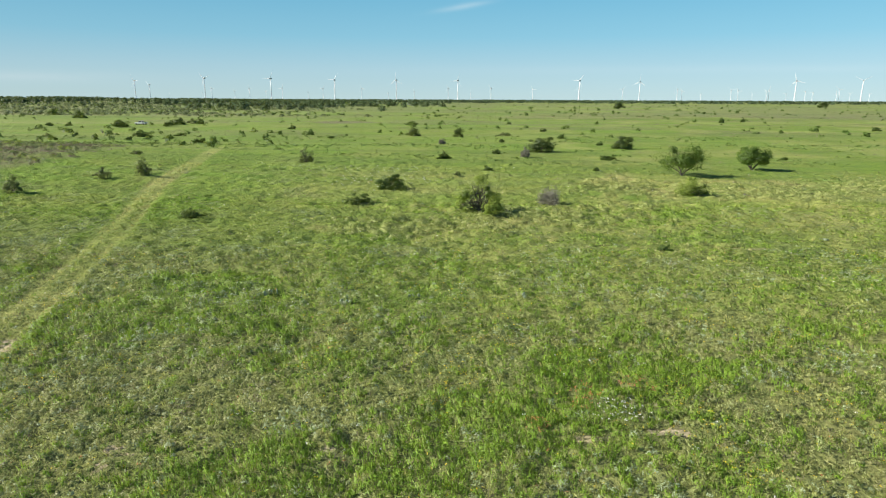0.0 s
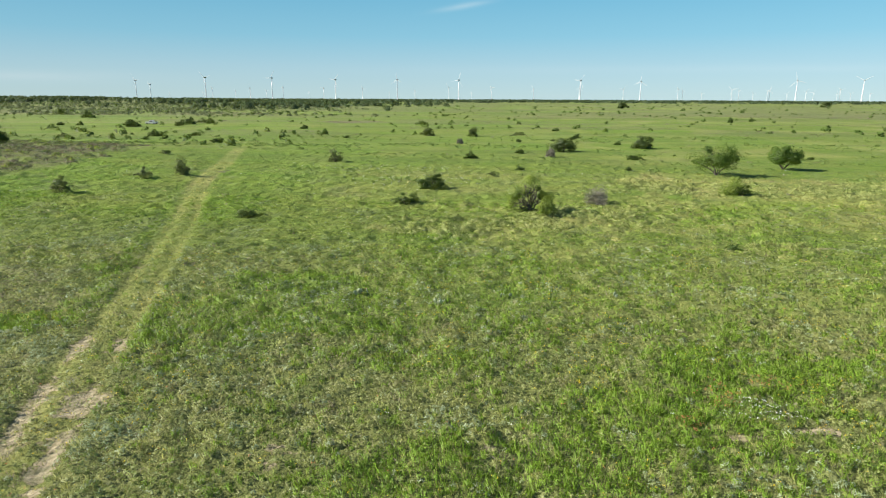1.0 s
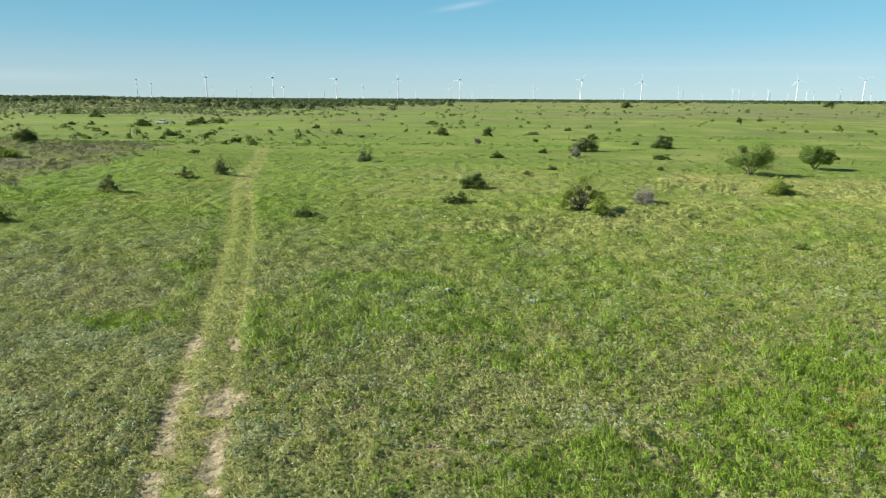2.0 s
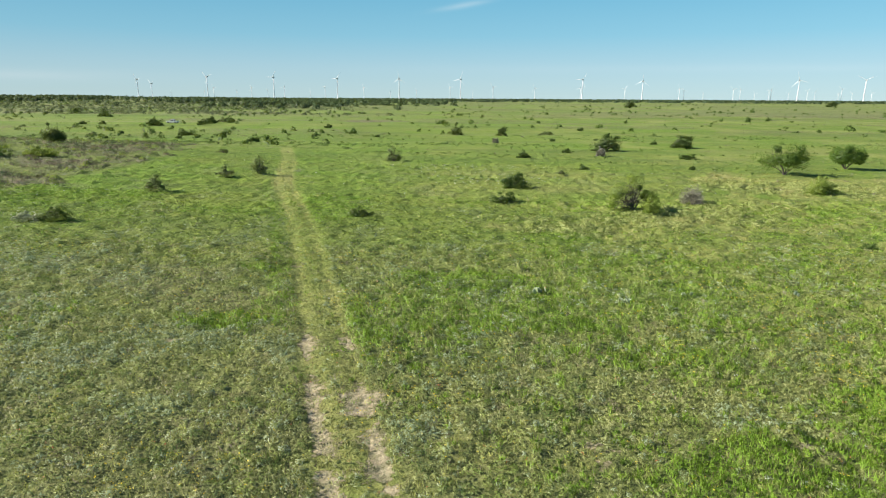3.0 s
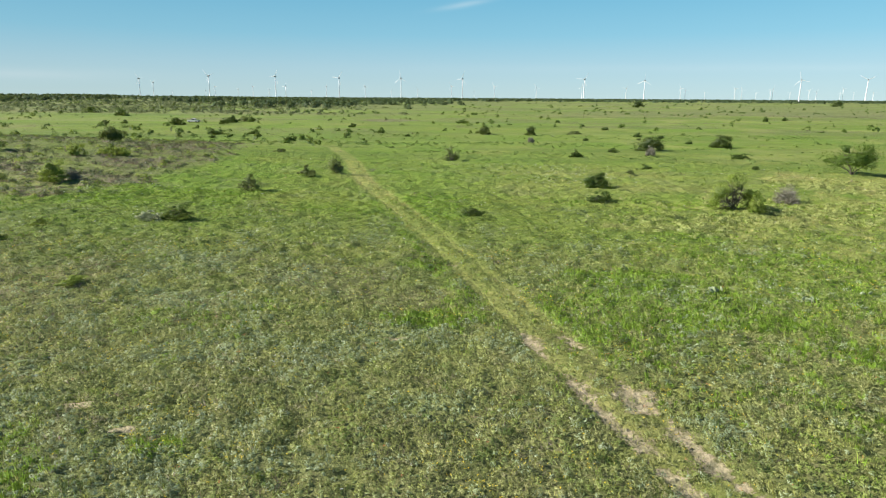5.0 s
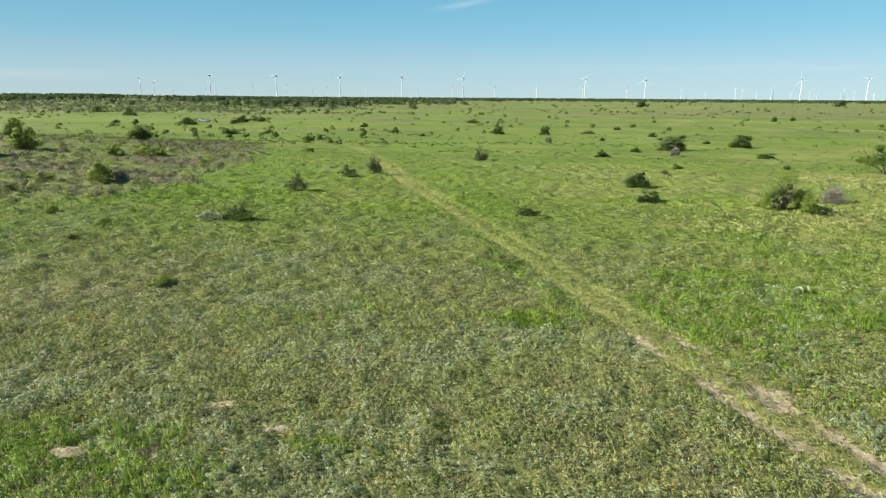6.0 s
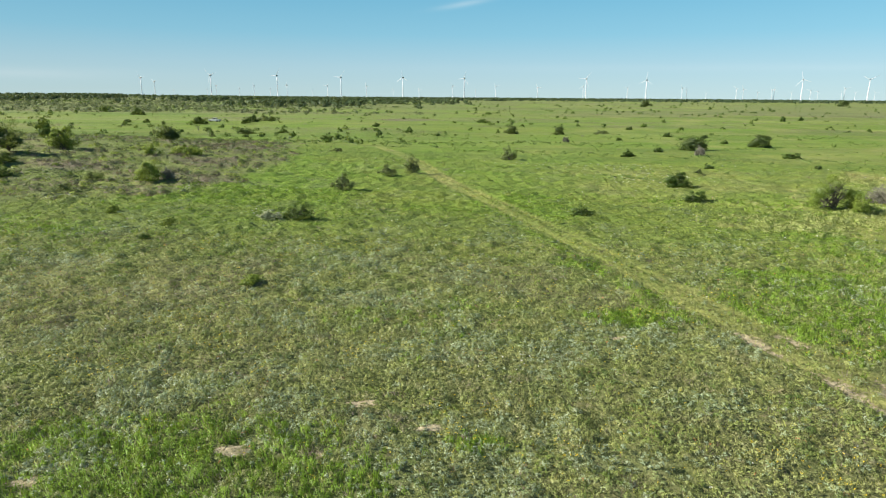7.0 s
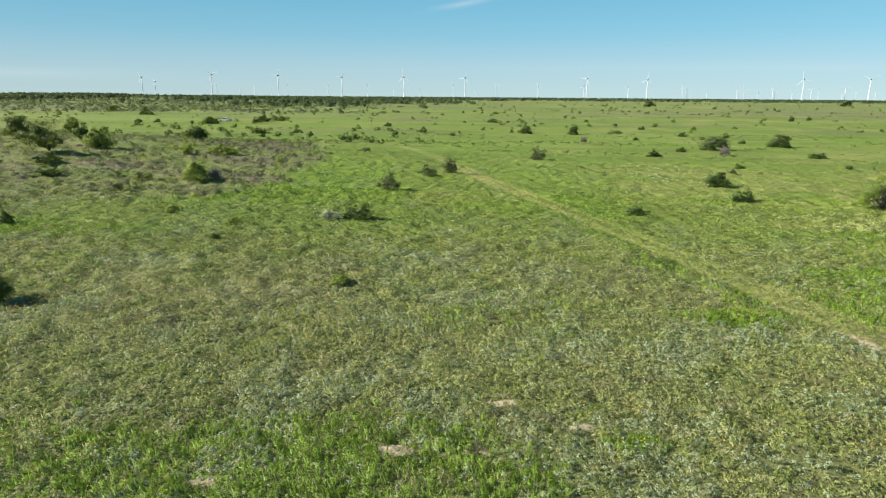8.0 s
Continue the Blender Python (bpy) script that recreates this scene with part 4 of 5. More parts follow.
def make_far_scrub():
    r = np.random.default_rng(300)

    def polar(k, d0, d1, a0, a1, power=0.5):
        d = d0 * (d1 / d0) ** r.uniform(0, 1, k)
        t = r.uniform(np.tan(radians(a0)), np.tan(radians(a1)), k)
        return -20 + t * d, d

    # thin scrub over the whole plain
    x, y = polar(6800, 140, 1500, -42, 42)
    left = step(0.05, -0.45, x / y)
    keep = r.random(len(x)) < (0.30 + 0.70 * left) * (0.25 + 0.75 * step(0.42, 0.62, fbm(x, y, 70.0, 301))) * (0.06 + 0.29 * step(150, 260, y) + 0.65 * step(300, 450, y))
    x, y = x[keep], y[keep]
    w = r.uniform(0.8, 2.9, len(x)) * (1 + 0.7 * step(250, 900, y))
    far_bushes("pasture_scrub", np.stack([x, y, w, w * r.uniform(0.35, 0.7, len(x))], 1), "scattered dark green scrub on the far plain", LEAF["dense"], 22)
    # grey-green brush ahead of the wooded belt
    x, y = polar(10500, 400, 1000, -44, -2)
    keep = r.random(len(x)) < step(-0.08, -0.55, x / y) * (0.45 + 0.55 * step(0.40, 0.60, fbm(x, y, 50.0, 302))) * (0.40 + 0.60 * step(420, 620, y))
    x, y = x[keep], y[keep]
    w = r.uniform(1.8, 4.6, len(x))
    far_bushes("brush", np.stack([x, y, w, w * r.uniform(0.28, 0.5, len(x))], 1), "grey-green brush before the wooded belt", LEAF["brush"], 32)
    # wooded belt
    x, y = polar(17000, 560, 1500, -46, 4)
    keep = r.random(len(x)) < step(0.06, -0.40, x / y + 0.12 * (fbm(x, y, 200.0, 303) - 0.5)) * (0.06 + 0.94 * step(0.42, 0.60, fbm(x, y * 0.5, 60.0, 304))) * (0.10 + 0.90 * step(640, 860, y))
    x, y = x[keep], y[keep]
    w = r.uniform(5.0, 11.0, len(x))
    far_bushes("wooded_belt", np.stack([x, y, w, np.minimum(w * r.uniform(0.45, 0.75, len(x)), 5.0)], 1), "belt of dark green low trees far off", LEAF["belt"], 44)
    # trees along the horizon
    x, y = polar(12000, 1700, 4500, -44, 44)
    keep = r.random(len(x)) < (0.30 + 0.45 * step(2600, 3400, y)) + 0.5 * step(0.38, 0.58, fbm(x, y, 500.0, 305)) * step(0.55, -0.2, x / y)
    x, y = x[keep], y[keep]
    w = r.uniform(9.0, 20.0, len(x))
    far_bushes("horizon_woods", np.stack([x, y, w, r.uniform(4.0, 7.5, len(x))], 1), "thin dark line of trees along the horizon", LEAF["horizon"], 11)
    # brown and green brush on the scrubby rise
    x, y = r.uniform(-150, -50, 6500), r.uniform(40, 140, 6500)
    brown = cover(x, y)[3]
    keep = r.random(len(x)) < brown * 0.8
    x2, y2 = x[keep], y[keep]
    base = np.stack([x2, y2, height(x2, y2)], 1)
    k = len(base)
    stuff("brown_brush", [blades(base, 30, r.uniform(0.20, 0.52, k), 0.040, 0.45, 0.7, r)], BROWN, "brown leafless brush covering a low rise", "brush")
    keep = (r.random(len(x)) < 0.40) & (brown > 0.1)
    x2, y2 = x[keep], y[keep]
    base = np.stack([x2, y2, height(x2, y2)], 1)
    k = len(base)
    stuff("grey_brush", [domes(base, 36, r.uniform(0.3, 0.9, k), r.uniform(0.2, 0.6, k), 0.15, r)], LEAF["brush"], "low grey-green brush in soft mounds on a rise", "brush")
    keep = (r.random(len(x)) < 0.07) & (brown > 0.1)
    x2, y2 = x[keep], y[keep]
    base = np.stack([x2, y2, height(x2, y2)], 1)
    k = len(base)
    stuff("green_brush", [domes(base, 40, r.uniform(0.3, 0.8, k), r.uniform(0.3, 0.7, k), 0.16, r)], LEAF["bright"], "small green bushes among brown brush", "brush")


# ---- wind turbines ----
def lathe(profile, sides):
    """A surface of revolution about z from (radius, height) pairs."""
    verts, faces = [], []
    for rad, z in profile:
        verts += [(rad * math.cos(2 * math.pi * k / sides), rad * math.sin(2 * math.pi * k / sides), z) for k in range(sides)]
    for i in range(len(profile) - 1):
        for k in range(sides):
            a, b = i * sides + k, i * sides + (k + 1) % sides
            faces.append((a, b, b + sides, a + sides))
    faces.append(tuple(range(sides))[::-1])
    faces.append(tuple(range((len(profile) - 1) * sides, len(profile) * sides)))
    return verts, faces


def blade_shape():
    """A blade along +z: round root, broad shoulder, thin twisted tip."""
    verts, faces, sides = [], [], 8
    stations = [(1.0, 0.75, 0.75, 0), (2.6, 0.75, 0.7, 4), (8.0, 1.05, 0.35, 14), (18.0, 0.75, 0.20, 8), (30.0, 0.45, 0.12, 3), (39.0, 0.22, 0.06, 0), (41.0, 0.06, 0.02, 0)]
    for z, chord, depth, twist in stations:
        c, s = math.cos(radians(twist)), math.sin(radians(twist))
        for k in range(sides):
            t = 2 * math.pi * k / sides
            u, v = chord * math.cos(t) + 0.25 * chord, depth * math.sin(t)
            verts.append((u * c - v * s, u * s + v * c, z))
    for i in range(len(stations) - 1):
        for k in range(sides):
            a, b = i * sides + k, i * sides + (k + 1) % sides
            faces.append((a, b, b + sides, a + sides))
    faces.append(tuple(range((len(stations) - 1) * sides, len(stations) * sides)))
    return verts, faces


def build_turbine():
    """A turbine with its hub at 100 m; the rotor faces away along +y."""
    ob = thing("wind_turbine", Matrix(), "white three-bladed wind turbine on a tapered tower", "wind turbine", "wind turbines on the horizon")
    part("tower", face_mesh("tower", *lathe([(2.5, -3), (2.5, 0.4), (2.3, 0.5), (1.9, 40), (1.3, 97.6)], 20)), HAZED_PAINT, ob)
    bm = box(bmesh.new(), -2.6, 2.6, -7.5, 4.0, 97.5, 102.6, 0.5)
    part("nacelle", bm, SHADED_SHELL, ob, "grey nacelle housing")
    spinner = face_mesh("hub", *lathe([(1.7, 0), (1.9, 1.2), (1.5, 2.6), (0.4, 3.4)], 14))
    hub = part("hub", spinner, SHADED_SHELL, ob, "rotor hub with its shading in the dark grey")
    hub.matrix_basis = pose(0, 4.0, 100, -90, 0, 0)
    shape = face_mesh("blade", *blade_shape())
    for k in range(3):
        b = part("blade", shape.copy(), HAZED_PAINT, hub)
        b.matrix_basis = pose(0, 0, 1.4, 0, 0, 120 * k) @ pose(0, 0, 0, 90, 0, 0)
    return ob


TURBINE = [None]


def wind_turbine(x, y, hub, turn=0, phase=0):
    """Another turbine of that hub height, its head turned and its rotor stopped at phase degrees."""
    m = pose(x, y, ground_z(x, y) - 0.5, 0, 0, 150 + 0.3 * turn) @ Matrix.Scale(hub / 100, 4)
    if TURBINE[0] is None:
        TURBINE[0] = ob = build_turbine()
        ob.matrix_basis = m
    else:
        TURBINE[0].scale = (1, 1, 1)
        ob = copy_thing(TURBINE[0], m)
    for o in ob.children:
        if o.name.startswith("hub"):
            o.matrix_basis = pose(0, 4.0, 100, -90, 0, 0) @ pose(0, 0, 0, 0, 0, phase)


# ---- pickup ----
def loft(sections):
    """A closed body from rings of points that share one count."""
    bm = bmesh.new()
    rings = [[bm.verts.new(p) for p in ring] for ring in sections]
    k = len(rings[0])
    for a, b in zip(rings, rings[1:]):
        for i in range(k):
            bm.faces.new((a[i], a[(i + 1) % k], b[(i + 1) % k], b[i]))
    bm.faces.new(rings[0][::-1])
    bm.faces.new(rings[-1])
    bmesh.ops.recalc_face_normals(bm, faces=bm.faces[:])
    return bm


def ring(x, half, z0, z1, tuck=0.1):
    return [(x, -half, z0), (x, -half, z1 - tuck), (x, -half + tuck, z1), (x, half - tuck, z1), (x, half, z1 - tuck), (x, half, z0)]


def wheel(parent, x, y):
    tyre = part("wheel", face_mesh("wheel", *lathe([(0.20, -0.13), (0.36, -0.13), (0.40, -0.08), (0.40, 0.08), (0.36, 0.13), (0.20, 0.13)], 20)), TYRE, parent)
    tyre.matrix_basis = pose(x, y, 0.40, 90, 0, 0)
    part("rim", face_mesh("rim", *lathe([(0.04, -0.135), (0.19, -0.12), (0.22, -0.10), (0.22, 0.10), (0.19, 0.12), (0.04, 0.135)], 16)), RIM, tyre)


def pickup(x, y, turn):
    ob = thing("pickup_truck", pose(x, y, ground_z(x, y), 0, 0, turn), "silver-white crew-cab pickup parked in open pasture beside scrub", "pickup truck")
    part("body", loft([ring(-2.75, 0.90, 0.50, 0.92), ring(-2.65, 0.97, 0.42, 1.06), ring(-1.35, 0.98, 0.40, 1.14), ring(-1.2, 0.98, 0.40, 1.16), ring(0.95, 0.98, 0.40, 1.14), ring(1.0, 0.98, 0.40, 0.80), ring(2.6, 0.98, 0.42, 0.80), ring(2.75, 0.96, 0.50, 0.80)]), CAR_PAINT, ob)
    part("cab", loft([ring(-1.15, 0.84, 1.10, 1.20, 0.04), ring(-0.55, 0.74, 1.10, 1.78, 0.12), ring(0.60, 0.74, 1.10, 1.80, 0.12), ring(0.92, 0.80, 1.10, 1.66, 0.12)]), CAR_PAINT, ob)
    for s in (-1, 1):
        bm = box(bmesh.new(), 1.0, 2.72, 0.88 * s - 0.07, 0.88 * s + 0.07, 0.75, 1.14, 0.03)
        part("bed_side", bm, CAR_PAINT, ob)
        bm = box(bmesh.new(), -0.66, 0.06, 0.785 * s - 0.05, 0.785 * s + 0.05, 1.17, 1.66, 0.01)
        part("side_window", bm, GLASS, ob)
        bm = box(bmesh.new(), 0.12, 0.80, 0.785 * s - 0.05, 0.785 * s + 0.05, 1.17, 1.66, 0.01)
        part("side_window", bm, GLASS, ob)
        part("mirror", box(bmesh.new(), -0.72, -0.56, 0.98 * s - 0.08, 0.98 * s + 0.08, 1.18, 1.36, 0.03), TRIM, ob)
        part("headlight", box(bmesh.new(), -2.76, -2.62, 0.72 * s - 0.16, 0.72 * s + 0.16, 0.76, 0.93, 0.03), LAMP, ob)
        part("tail_light", box(bmesh.new(), 2.66, 2.78, 0.88 * s - 0.06, 0.88 * s + 0.06, 0.80, 1.08, 0.02), TAIL, ob)
        for wx in (-1.80, 1.75):
            wheel(ob, wx, 0.88 * s)
    part("tailgate", box(bmesh.new(), 2.66, 2.74, -0.81, 0.81, 0.75, 1.14, 0.02), CAR_PAINT, ob)
    glass = box(bmesh.new(), -0.03, 0.03, -0.72, 0.72, -0.42, 0.40, 0.01)
    part("windscreen", glass, GLASS, ob).matrix_basis = pose(-0.87, 0, 1.47, 0, 46, 0)
    part("rear_window", box(bmesh.new(), 0.86, 0.93, -0.60, 0.60, 1.22, 1.56, 0.01), GLASS, ob)
    part("front_bumper", box(bmesh.new(), -2.86, -2.62, -0.92, 0.92, 0.44, 0.66, 0.05), TRIM, ob)
    part("rear_bumper", box(bmesh.new(), 2.70, 2.88, -0.92, 0.92, 0.46, 0.64, 0.04), TRIM, ob)
    part("grille", box(bmesh.new(), -2.78, -2.70, -0.52, 0.52, 0.68, 0.92, 0.02), TRIM, ob)


# ---- prickly pears ----
PAD = plain_material("pale_cactus_pads", (0.17, 0.22, 0.11), (0.33, 0.38, 0.22), 9.0, 0.5, 0.3)


def prickly_pear(x, y, pads, size, label):
    r = np.random.default_rng(int(abs(x * 10) + y))
    ob = thing("prickly_pear", pose(x, y, ground_z(x, y)), label, "cactus", "prickly pears in the grass")
    for k in range(pads):
        bm = bmesh.new()
        bmesh.ops.create_uvsphere(bm, u_segments=10, v_segments=6, radius=1.0)
        s = size * r.uniform(0.75, 1.2)
        a, d = r.uniform(0, 360), size * 2.2 * np.sqrt(k / pads)
        t = r.uniform(0, 6.28)
        bm.transform(pose(d * math.cos(t) * 1.5, d * math.sin(t), s * r.uniform(0.75, 1.3) + 0.05, r.uniform(-35, 35), r.uniform(-25, 25), a)
                     @ Matrix.Diagonal((s * 0.8, s * 0.17, s, 1)))
        me = bm_mesh("pad", bm, True)
        part("pad", me, PAD, ob)
    return ob


# ---- the trees and shrubs that stand out ----
shrub("upright", -44.5, 62.7, 2.5, 1.45, "dull green twiggy shrub with bare side branches in grass")
shrub("sparse", -40.7, 72.9, 2.4, 1.4, "low loose green shrub in tall grass")
shrub("upright", -37.9, 77.2, 2.7, 2.1, "upright grey-green twiggy shrub beside the vehicle track")
shrub("dead", -33.6, 79.8, 2.5, 0.9, "low dead branch heap beside the vehicle track")
shrub("dense", -21.7, 52.1, 2.1, 0.9, "small dark green shrub spreading low over grass")
shrub("dense", -65.0, 163.4, 2.8, 1.8, "small dark rounded shrub on open pasture")
shrub("dense", -87.4, 205.1, 3.2, 1.3, "small low dark shrub on open pasture")
shrub("dense", -99.3, 203.7, 5.9, 1.7, "long low green shrub patch on pasture")
shrub("dense", -138.8, 266.0, 7.0, 3.2, "broad dark shrub standing beside the parked pickup")
shrub("dense", -91.1, 179.3, 2.0, 1.2, "small dark shrub on open pasture")
shrub("dense", -120.8, 272.7, 3.7, 2.5, "small dark shrub beyond the parked pickup")
shrub("dense", -122.2, 289.3, 6.0, 3.2, "dark rounded shrub in a loose row")
shrub("sparse", -120.8, 298.8, 7.1, 2.5, "grey-green shrub in a loose row")
shrub("dense", -115.8, 296.4, 3.2, 3.0, "dark rounded shrub at a row's end")
shrub("dense", -213.1, 363.3, 8.2, 3.7, "broad dark shrub on far pasture")
shrub("dense", -259.9, 414.2, 7.9, 4.5, "dark rounded shrub on far pasture")
shrub("sparse", -126.5, 197.1, 3.4, 1.5, "small loose green shrub on pasture")
shrub("dense", -172.2, 271.4, 3.7, 1.5, "small dark shrub on far pasture")
shrub("dense", -164.2, 272.3, 2.7, 1.5, "small dark shrub on far pasture")
shrub("dead", -215.5, 329.4, 3.9, 3.3, "bare dead snag standing in pasture")
shrub("dead", -120.9, 220.0, 3.0, 4.0, "thin bare dead sapling in pasture")
shrub("sparse", -101.2, 179.3, 1.8, 1.7, "small sprouting green shrub in pasture")
shrub("sparse", -51.8, 104.0, 2.1, 0.9, "low loose green shrub in lush grass")
shrub("upright", -22.9, 102.4, 2.8, 2.2, "open spiky shrub with dark stems in pasture")
shrub("dense", -6.3, 72.1, 3.6, 1.65, "rounded dark green shrub in open grass")
shrub("dense", -8.6, 60.9, 2.3, 1.0, "low spreading dark green shrub in grass")
shrub("half", 3.4, 57.4, 4.2, 3.2, "half-bare shrubby tree with dark stems and green sides")
shrub("bright", 4.4, 55.4, 2.2, 1.4, "small green bush at the half-bare tree's foot")
shrub("grey", 10.8, 61.8, 2.9, 1.8, "leafless grey twiggy bush in pale grass")
shrub("mesqd", -10.3, 213.5, 5.2, 3.4, "small dark mesquite tree with a rounded crown")
shrub("dense", -15.2, 298.2, 5.7, 1.6, "low dark shrub on far pasture")
shrub("mesqd", 4.7, 208.2, 4.6, 3.1, "small dark mesquite tree with a spiky crown")
shrub("dead", 10.9, 199.2, 3.5, 2.0, "fallen bare branches lying on pasture")
shrub("grey", -0.5, 169.1, 2.0, 1.4, "small grey leafless shrub on pasture")
shrub("dense", -0.1, 113.3, 2.2, 1.2, "small green shrub on open pasture")
shrub("dense", 11.0, 128.9, 1.8, 1.0, "small dark shrub on open pasture")
shrub("dense", 16.7, 179.0, 1.5, 1.0, "tiny dark shrub on open pasture")
shrub("dense", 6.9, 93.8, 1.6, 0.8, "small low dark shrub in green grass")
shrub("mesqd", 21.9, 137.8, 8.2, 3.0, "broad dark green mesquite bush with rounded crown")
shrub("grey", 15.9, 119.5, 2.2, 1.7, "bare grey shrub beside a broad mesquite bush")
shrub("sparse", 21.3, 216.5, 5.7, 1.2, "long low grey-green shrub on pasture")
shrub("dense", 37.6, 198.4, 2.4, 1.5, "small dark shrub on open pasture")
shrub("dense", 39.4, 244.6, 2.9, 1.1, "small low dark shrub on far pasture")
shrub("sparse", 1.9, 85.6, 1.2, 0.6, "faint low shrub in green grass")
shrub("dense", -61.3, 251.1, 3.4, 1.6, "small dark shrub on far pasture")
shrub("dense", -35.8, 197.7, 2.0, 0.9, "tiny dark shrub on pasture")
shrub("mesq", 33.9, 87.0, 7.0, 4.0, "green mesquite tree with forked trunk and wide flat crown")
shrub("mesq", 48.0, 95.4, 5.8, 3.6, "green mesquite tree with dense rounded crown")
shrub("bright", 28.0, 67.8, 2.8, 2.0, "loose light green bush in straw-coloured grass")
shrub("dead", 34.0, 68.4, 1.3, 0.8, "small grey heap of dead branches in dry grass")
shrub("mesqd", 44.1, 152.8, 7.2, 2.9, "dark rounded mesquite bush with bare skirt")
shrub("dense", 30.3, 113.6, 3.0, 0.8, "low green shrub strip on pasture")
shrub("dense", 23.3, 93.3, 1.3, 0.7, "small green shrub on pasture")
shrub("dense", 42.5, 167.6, 2.0, 0.9, "tiny dark shrub on pasture")
shrub("dense", 63.4, 114.2, 1.2, 0.6, "tiny dark shrub on pasture")
shrub("dense", 153.9, 345.0, 3.4, 3.2, "small dark upright shrub on far pasture")
shrub("dense", 175.4, 365.2, 2.3, 2.7, "tiny dark upright shrub on far pasture")
shrub("dense", 180.1, 258.9, 3.5, 1.9, "small dark shrub on far pasture")
shrub("mesqd", 221.9, 798.9, 14.4, 9.5, "dark tree standing alone far across the pasture")
shrub("mesqd", 641.1, 1059.7, 22.9, 10.6, "broad dark tree far across the pasture")
shrub("dense", 15.9, 42.2, 1.1, 0.5, "small dark shrub at the edge of a bare patch")
shrub("sparse", -24.9, 36.6, 2.0, 0.4, "low dark green weed patch beside the vehicle track")
shrub("mesqd", -97.5, 86.0, 6.0, 3.3, "broad green mesquite tree on a scrubby rise")
shrub("mesqd", -85.9, 73.4, 4.7, 3.3, "green mesquite tree with leaning forked trunk on a rise")
shrub("mesqb", -82.6, 78.6, 3.7, 2.8, "light green mesquite tree above grey deadwood")
shrub("mesq", -90.1, 87.1, 2.4, 1.9, "small dark mesquite tree in a cluster")
shrub("mesqb", -100.5, 103.0, 3.9, 3.3, "light green mesquite tree behind a cluster")
shrub("dead", -85.6, 79.9, 2.5, 1.0, "grey deadwood heap under a mesquite tree")
shrub("mesqd", -80.6, 104.5, 4.0, 3.1, "upright green tree-like shrub on scrubby rise")
shrub("bright", -71.5, 78.5, 2.2, 2.0, "bright yellow-green shrub on scrubby rise")
shrub("bright", -68.3, 81.4, 3.9, 1.5, "low bright green shrub patch on scrubby rise")
shrub("bright", -63.5, 61.1, 3.2, 1.9, "yellow-green shrub with brown twigs on scrubby rise")
shrub("grey", -62.3, 62.3, 1.5, 1.2, "brown leafless shrub beside a yellow-green shrub")
shrub("dense", -77.0, 59.1, 2.3, 0.8, "low green shrub on scrubby rise")
shrub("dense", -81.1, 65.3, 2.8, 1.1, "low green shrub below a mesquite tree")
shrub("bright", -60.3, 47.9, 1.4, 0.6, "low light green weed clump in grass")
shrub("bright", -54.2, 44.2, 1.3, 0.6, "low light green weed clump in grass")
shrub("sparse", -68.6, 59.7, 2.2, 0.8, "low grey-green shrub on scrubby rise")
shrub("sparse", -67.9, 54.2, 1.5, 0.8, "loose low shrub on scrubby rise")
shrub("dense", -69.8, 42.0, 1.0, 0.9, "dark low shrub at the foot of a rise")
shrub("dense", -45.5, 47.5, 2.3, 1.0, "dark green spreading shrub in lush grass")
shrub("mesqd", -59.9, 27.6, 2.1, 1.9, "compact dark green mesquite bush in open grass")
shrub("dense", -54.1, 40.2, 0.9, 0.3, "small dark weed clump in olive grass")
shrub("bright", -44.2, 31.3, 1.5, 0.38, "low light green weed clump in olive grass")

shrub("pale", -47.6, 47.4, 2.4, 0.7, "low pale silvery bush beside a dark green shrub")

prickly_pear(-9.4, 31.9, 9, 0.135, "pale prickly pear cluster with flat pads in green grass")
prickly_pear(-5.0, 30.4, 8, 0.125, "pale low prickly pear cluster beside a bare spot")
prickly_pear(-1.6, 31.3, 5, 0.11, "small pale prickly pear beside dead stems")
prickly_pear(4.3, 31.2, 5, 0.10, "small sparse prickly pear in short grass")
prickly_pear(29.3, 45.9, 6, 0.10, "pale prickly pear cluster on open grass")

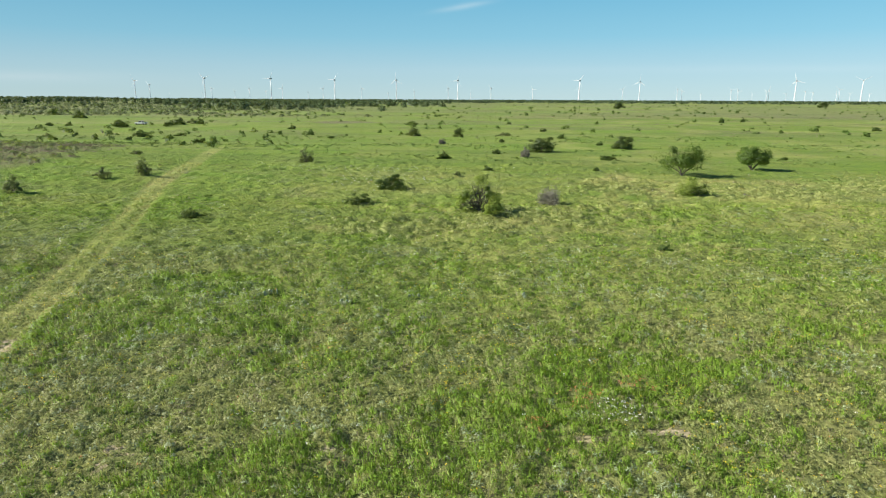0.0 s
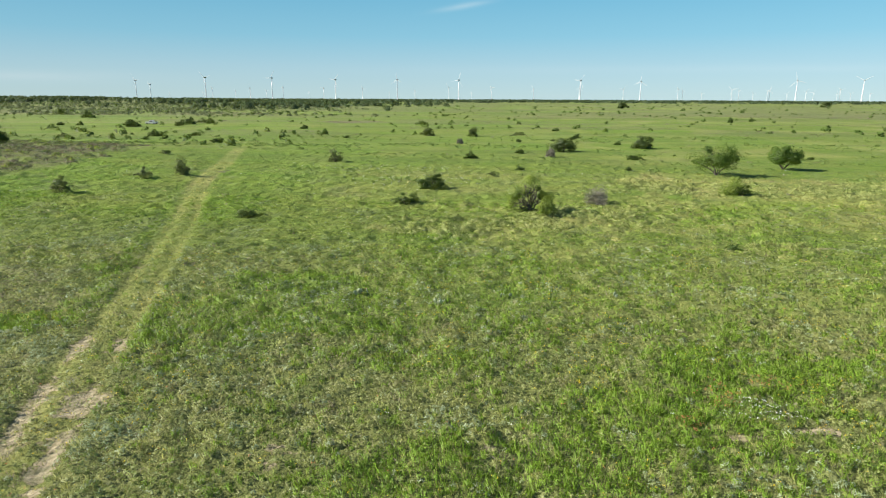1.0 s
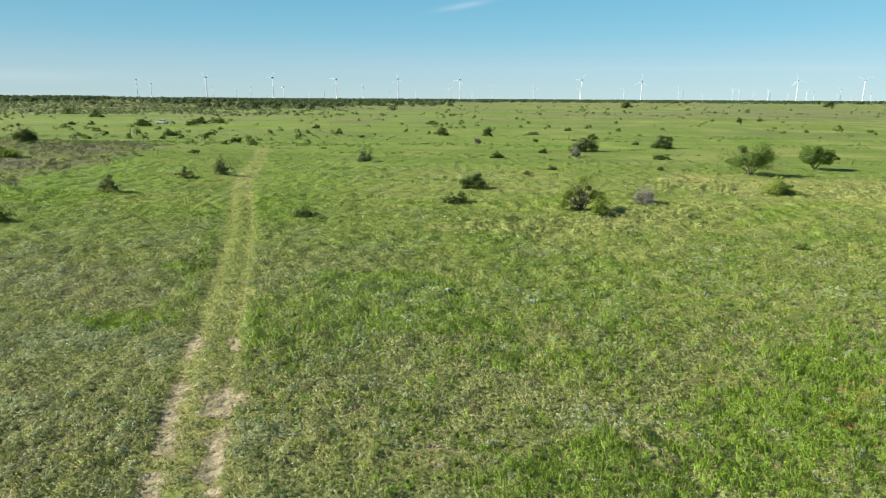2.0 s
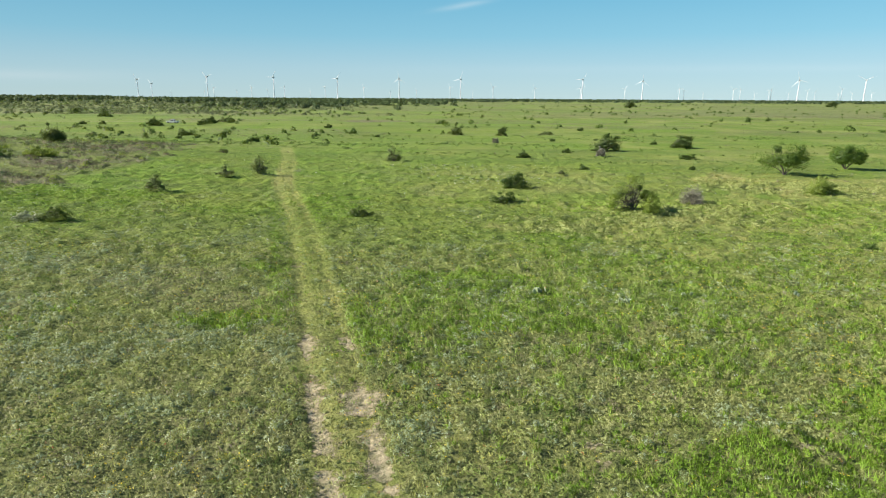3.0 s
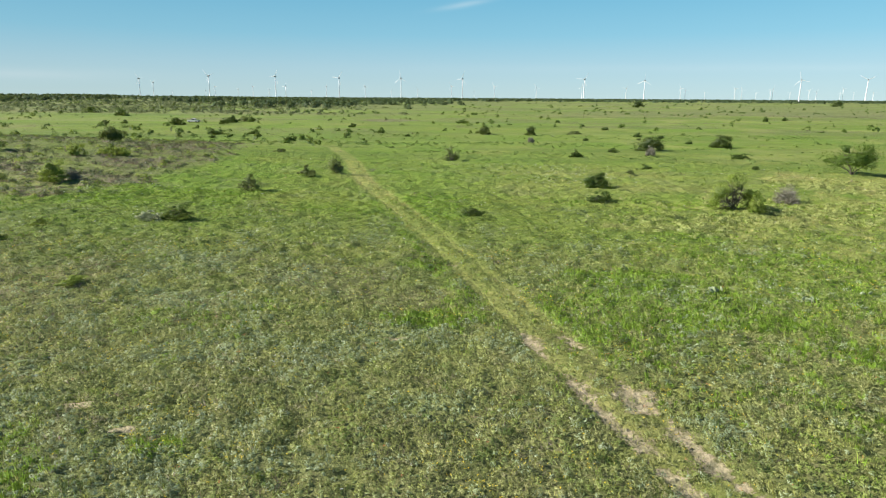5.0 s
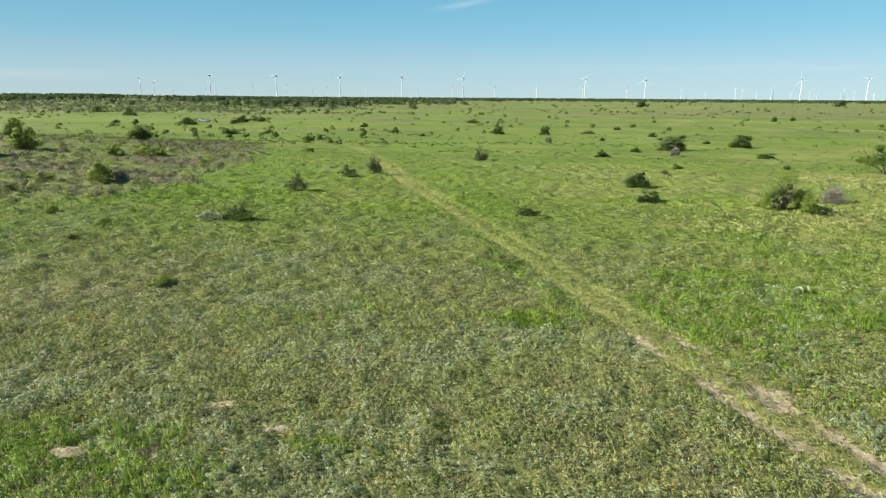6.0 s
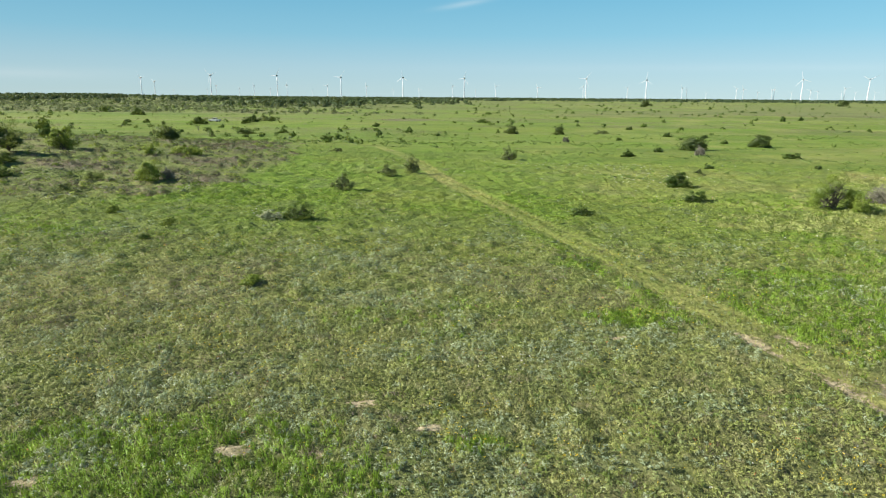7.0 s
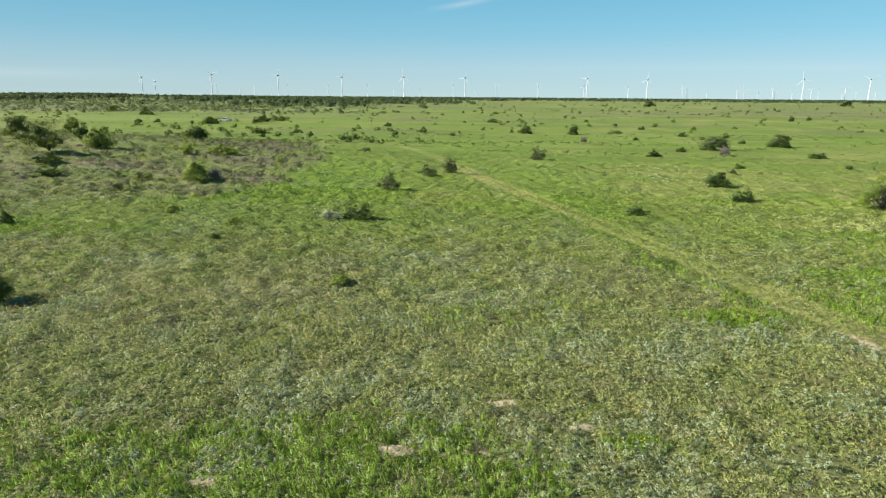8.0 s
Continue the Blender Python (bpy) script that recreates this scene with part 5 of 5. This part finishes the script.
# ---- wind farm ----
wind_turbine(-1666, 3400, 116, 14, 32)
wind_turbine(-1290, 3400, 115, 22, 45)
wind_turbine(-932, 3400, 114, 25, 88)
wind_turbine(-589, 3400, 107, 22, 83)
wind_turbine(-256, 3400, 108, 8, 3)
wind_turbine(75, 3400, 107, 4, 99)
wind_turbine(731, 3400, 108, -10, 83)
wind_turbine(1056, 3400, 104, -22, 115)
wind_turbine(1896, 3400, 113, -15, 14)
wind_turbine(2255, 3400, 116, -2, 60)
wind_turbine(-2008, 4300, 96, -10, 48)
wind_turbine(-1879, 4300, 40, 9, 13)
wind_turbine(-1732, 4700, 77, 11, 31)
wind_turbine(-1802, 4700, 48, -25, 93)
wind_turbine(-1561, 4700, 58, -12, 52)
wind_turbine(-1450, 4700, 79, -8, 23)
wind_turbine(-1329, 4700, 59, 24, 49)
wind_turbine(-1205, 4700, 84, -15, 97)
wind_turbine(-1013, 4700, 52, -21, 17)
wind_turbine(-902, 4700, 81, 14, 79)
wind_turbine(-612, 4700, 83, 3, 16)
wind_turbine(-414, 4700, 51, -17, 0)
wind_turbine(-220, 4700, 61, -25, 26)
wind_turbine(32, 4700, 87, 24, 27)
wind_turbine(201, 4700, 51, -15, 111)
wind_turbine(352, 4700, 88, -15, 37)
wind_turbine(664, 4700, 82, -5, 25)
wind_turbine(1005, 4700, 88, 9, 112)
wind_turbine(1334, 4700, 82, 18, 80)
wind_turbine(1742, 4700, 84, -12, 23)
wind_turbine(1777, 4700, 72, 19, 25)
wind_turbine(1757, 4300, 50, -1, 38)
wind_turbine(1962, 4300, 77, -24, 46)
wind_turbine(2009, 4300, 73, 1, 21)
wind_turbine(2108, 4300, 52, -16, 33)
wind_turbine(2206, 4300, 67, -21, 42)
wind_turbine(2220, 4300, 75, -6, 104)
wind_turbine(2339, 4300, 53, 13, 75)
wind_turbine(2468, 4300, 69, -25, 76)
wind_turbine(2519, 4300, 62, 18, 90)
wind_turbine(2682, 4300, 55, -4, 8)
wind_turbine(2701, 4300, 82, -6, 45)
wind_turbine(2775, 4300, 56, -6, 61)
wind_turbine(2909, 4300, 57, 19, 40)

pickup(-139.6, 287.0, -12)

make_far_scrub()
make_flowers()
make_pasture()
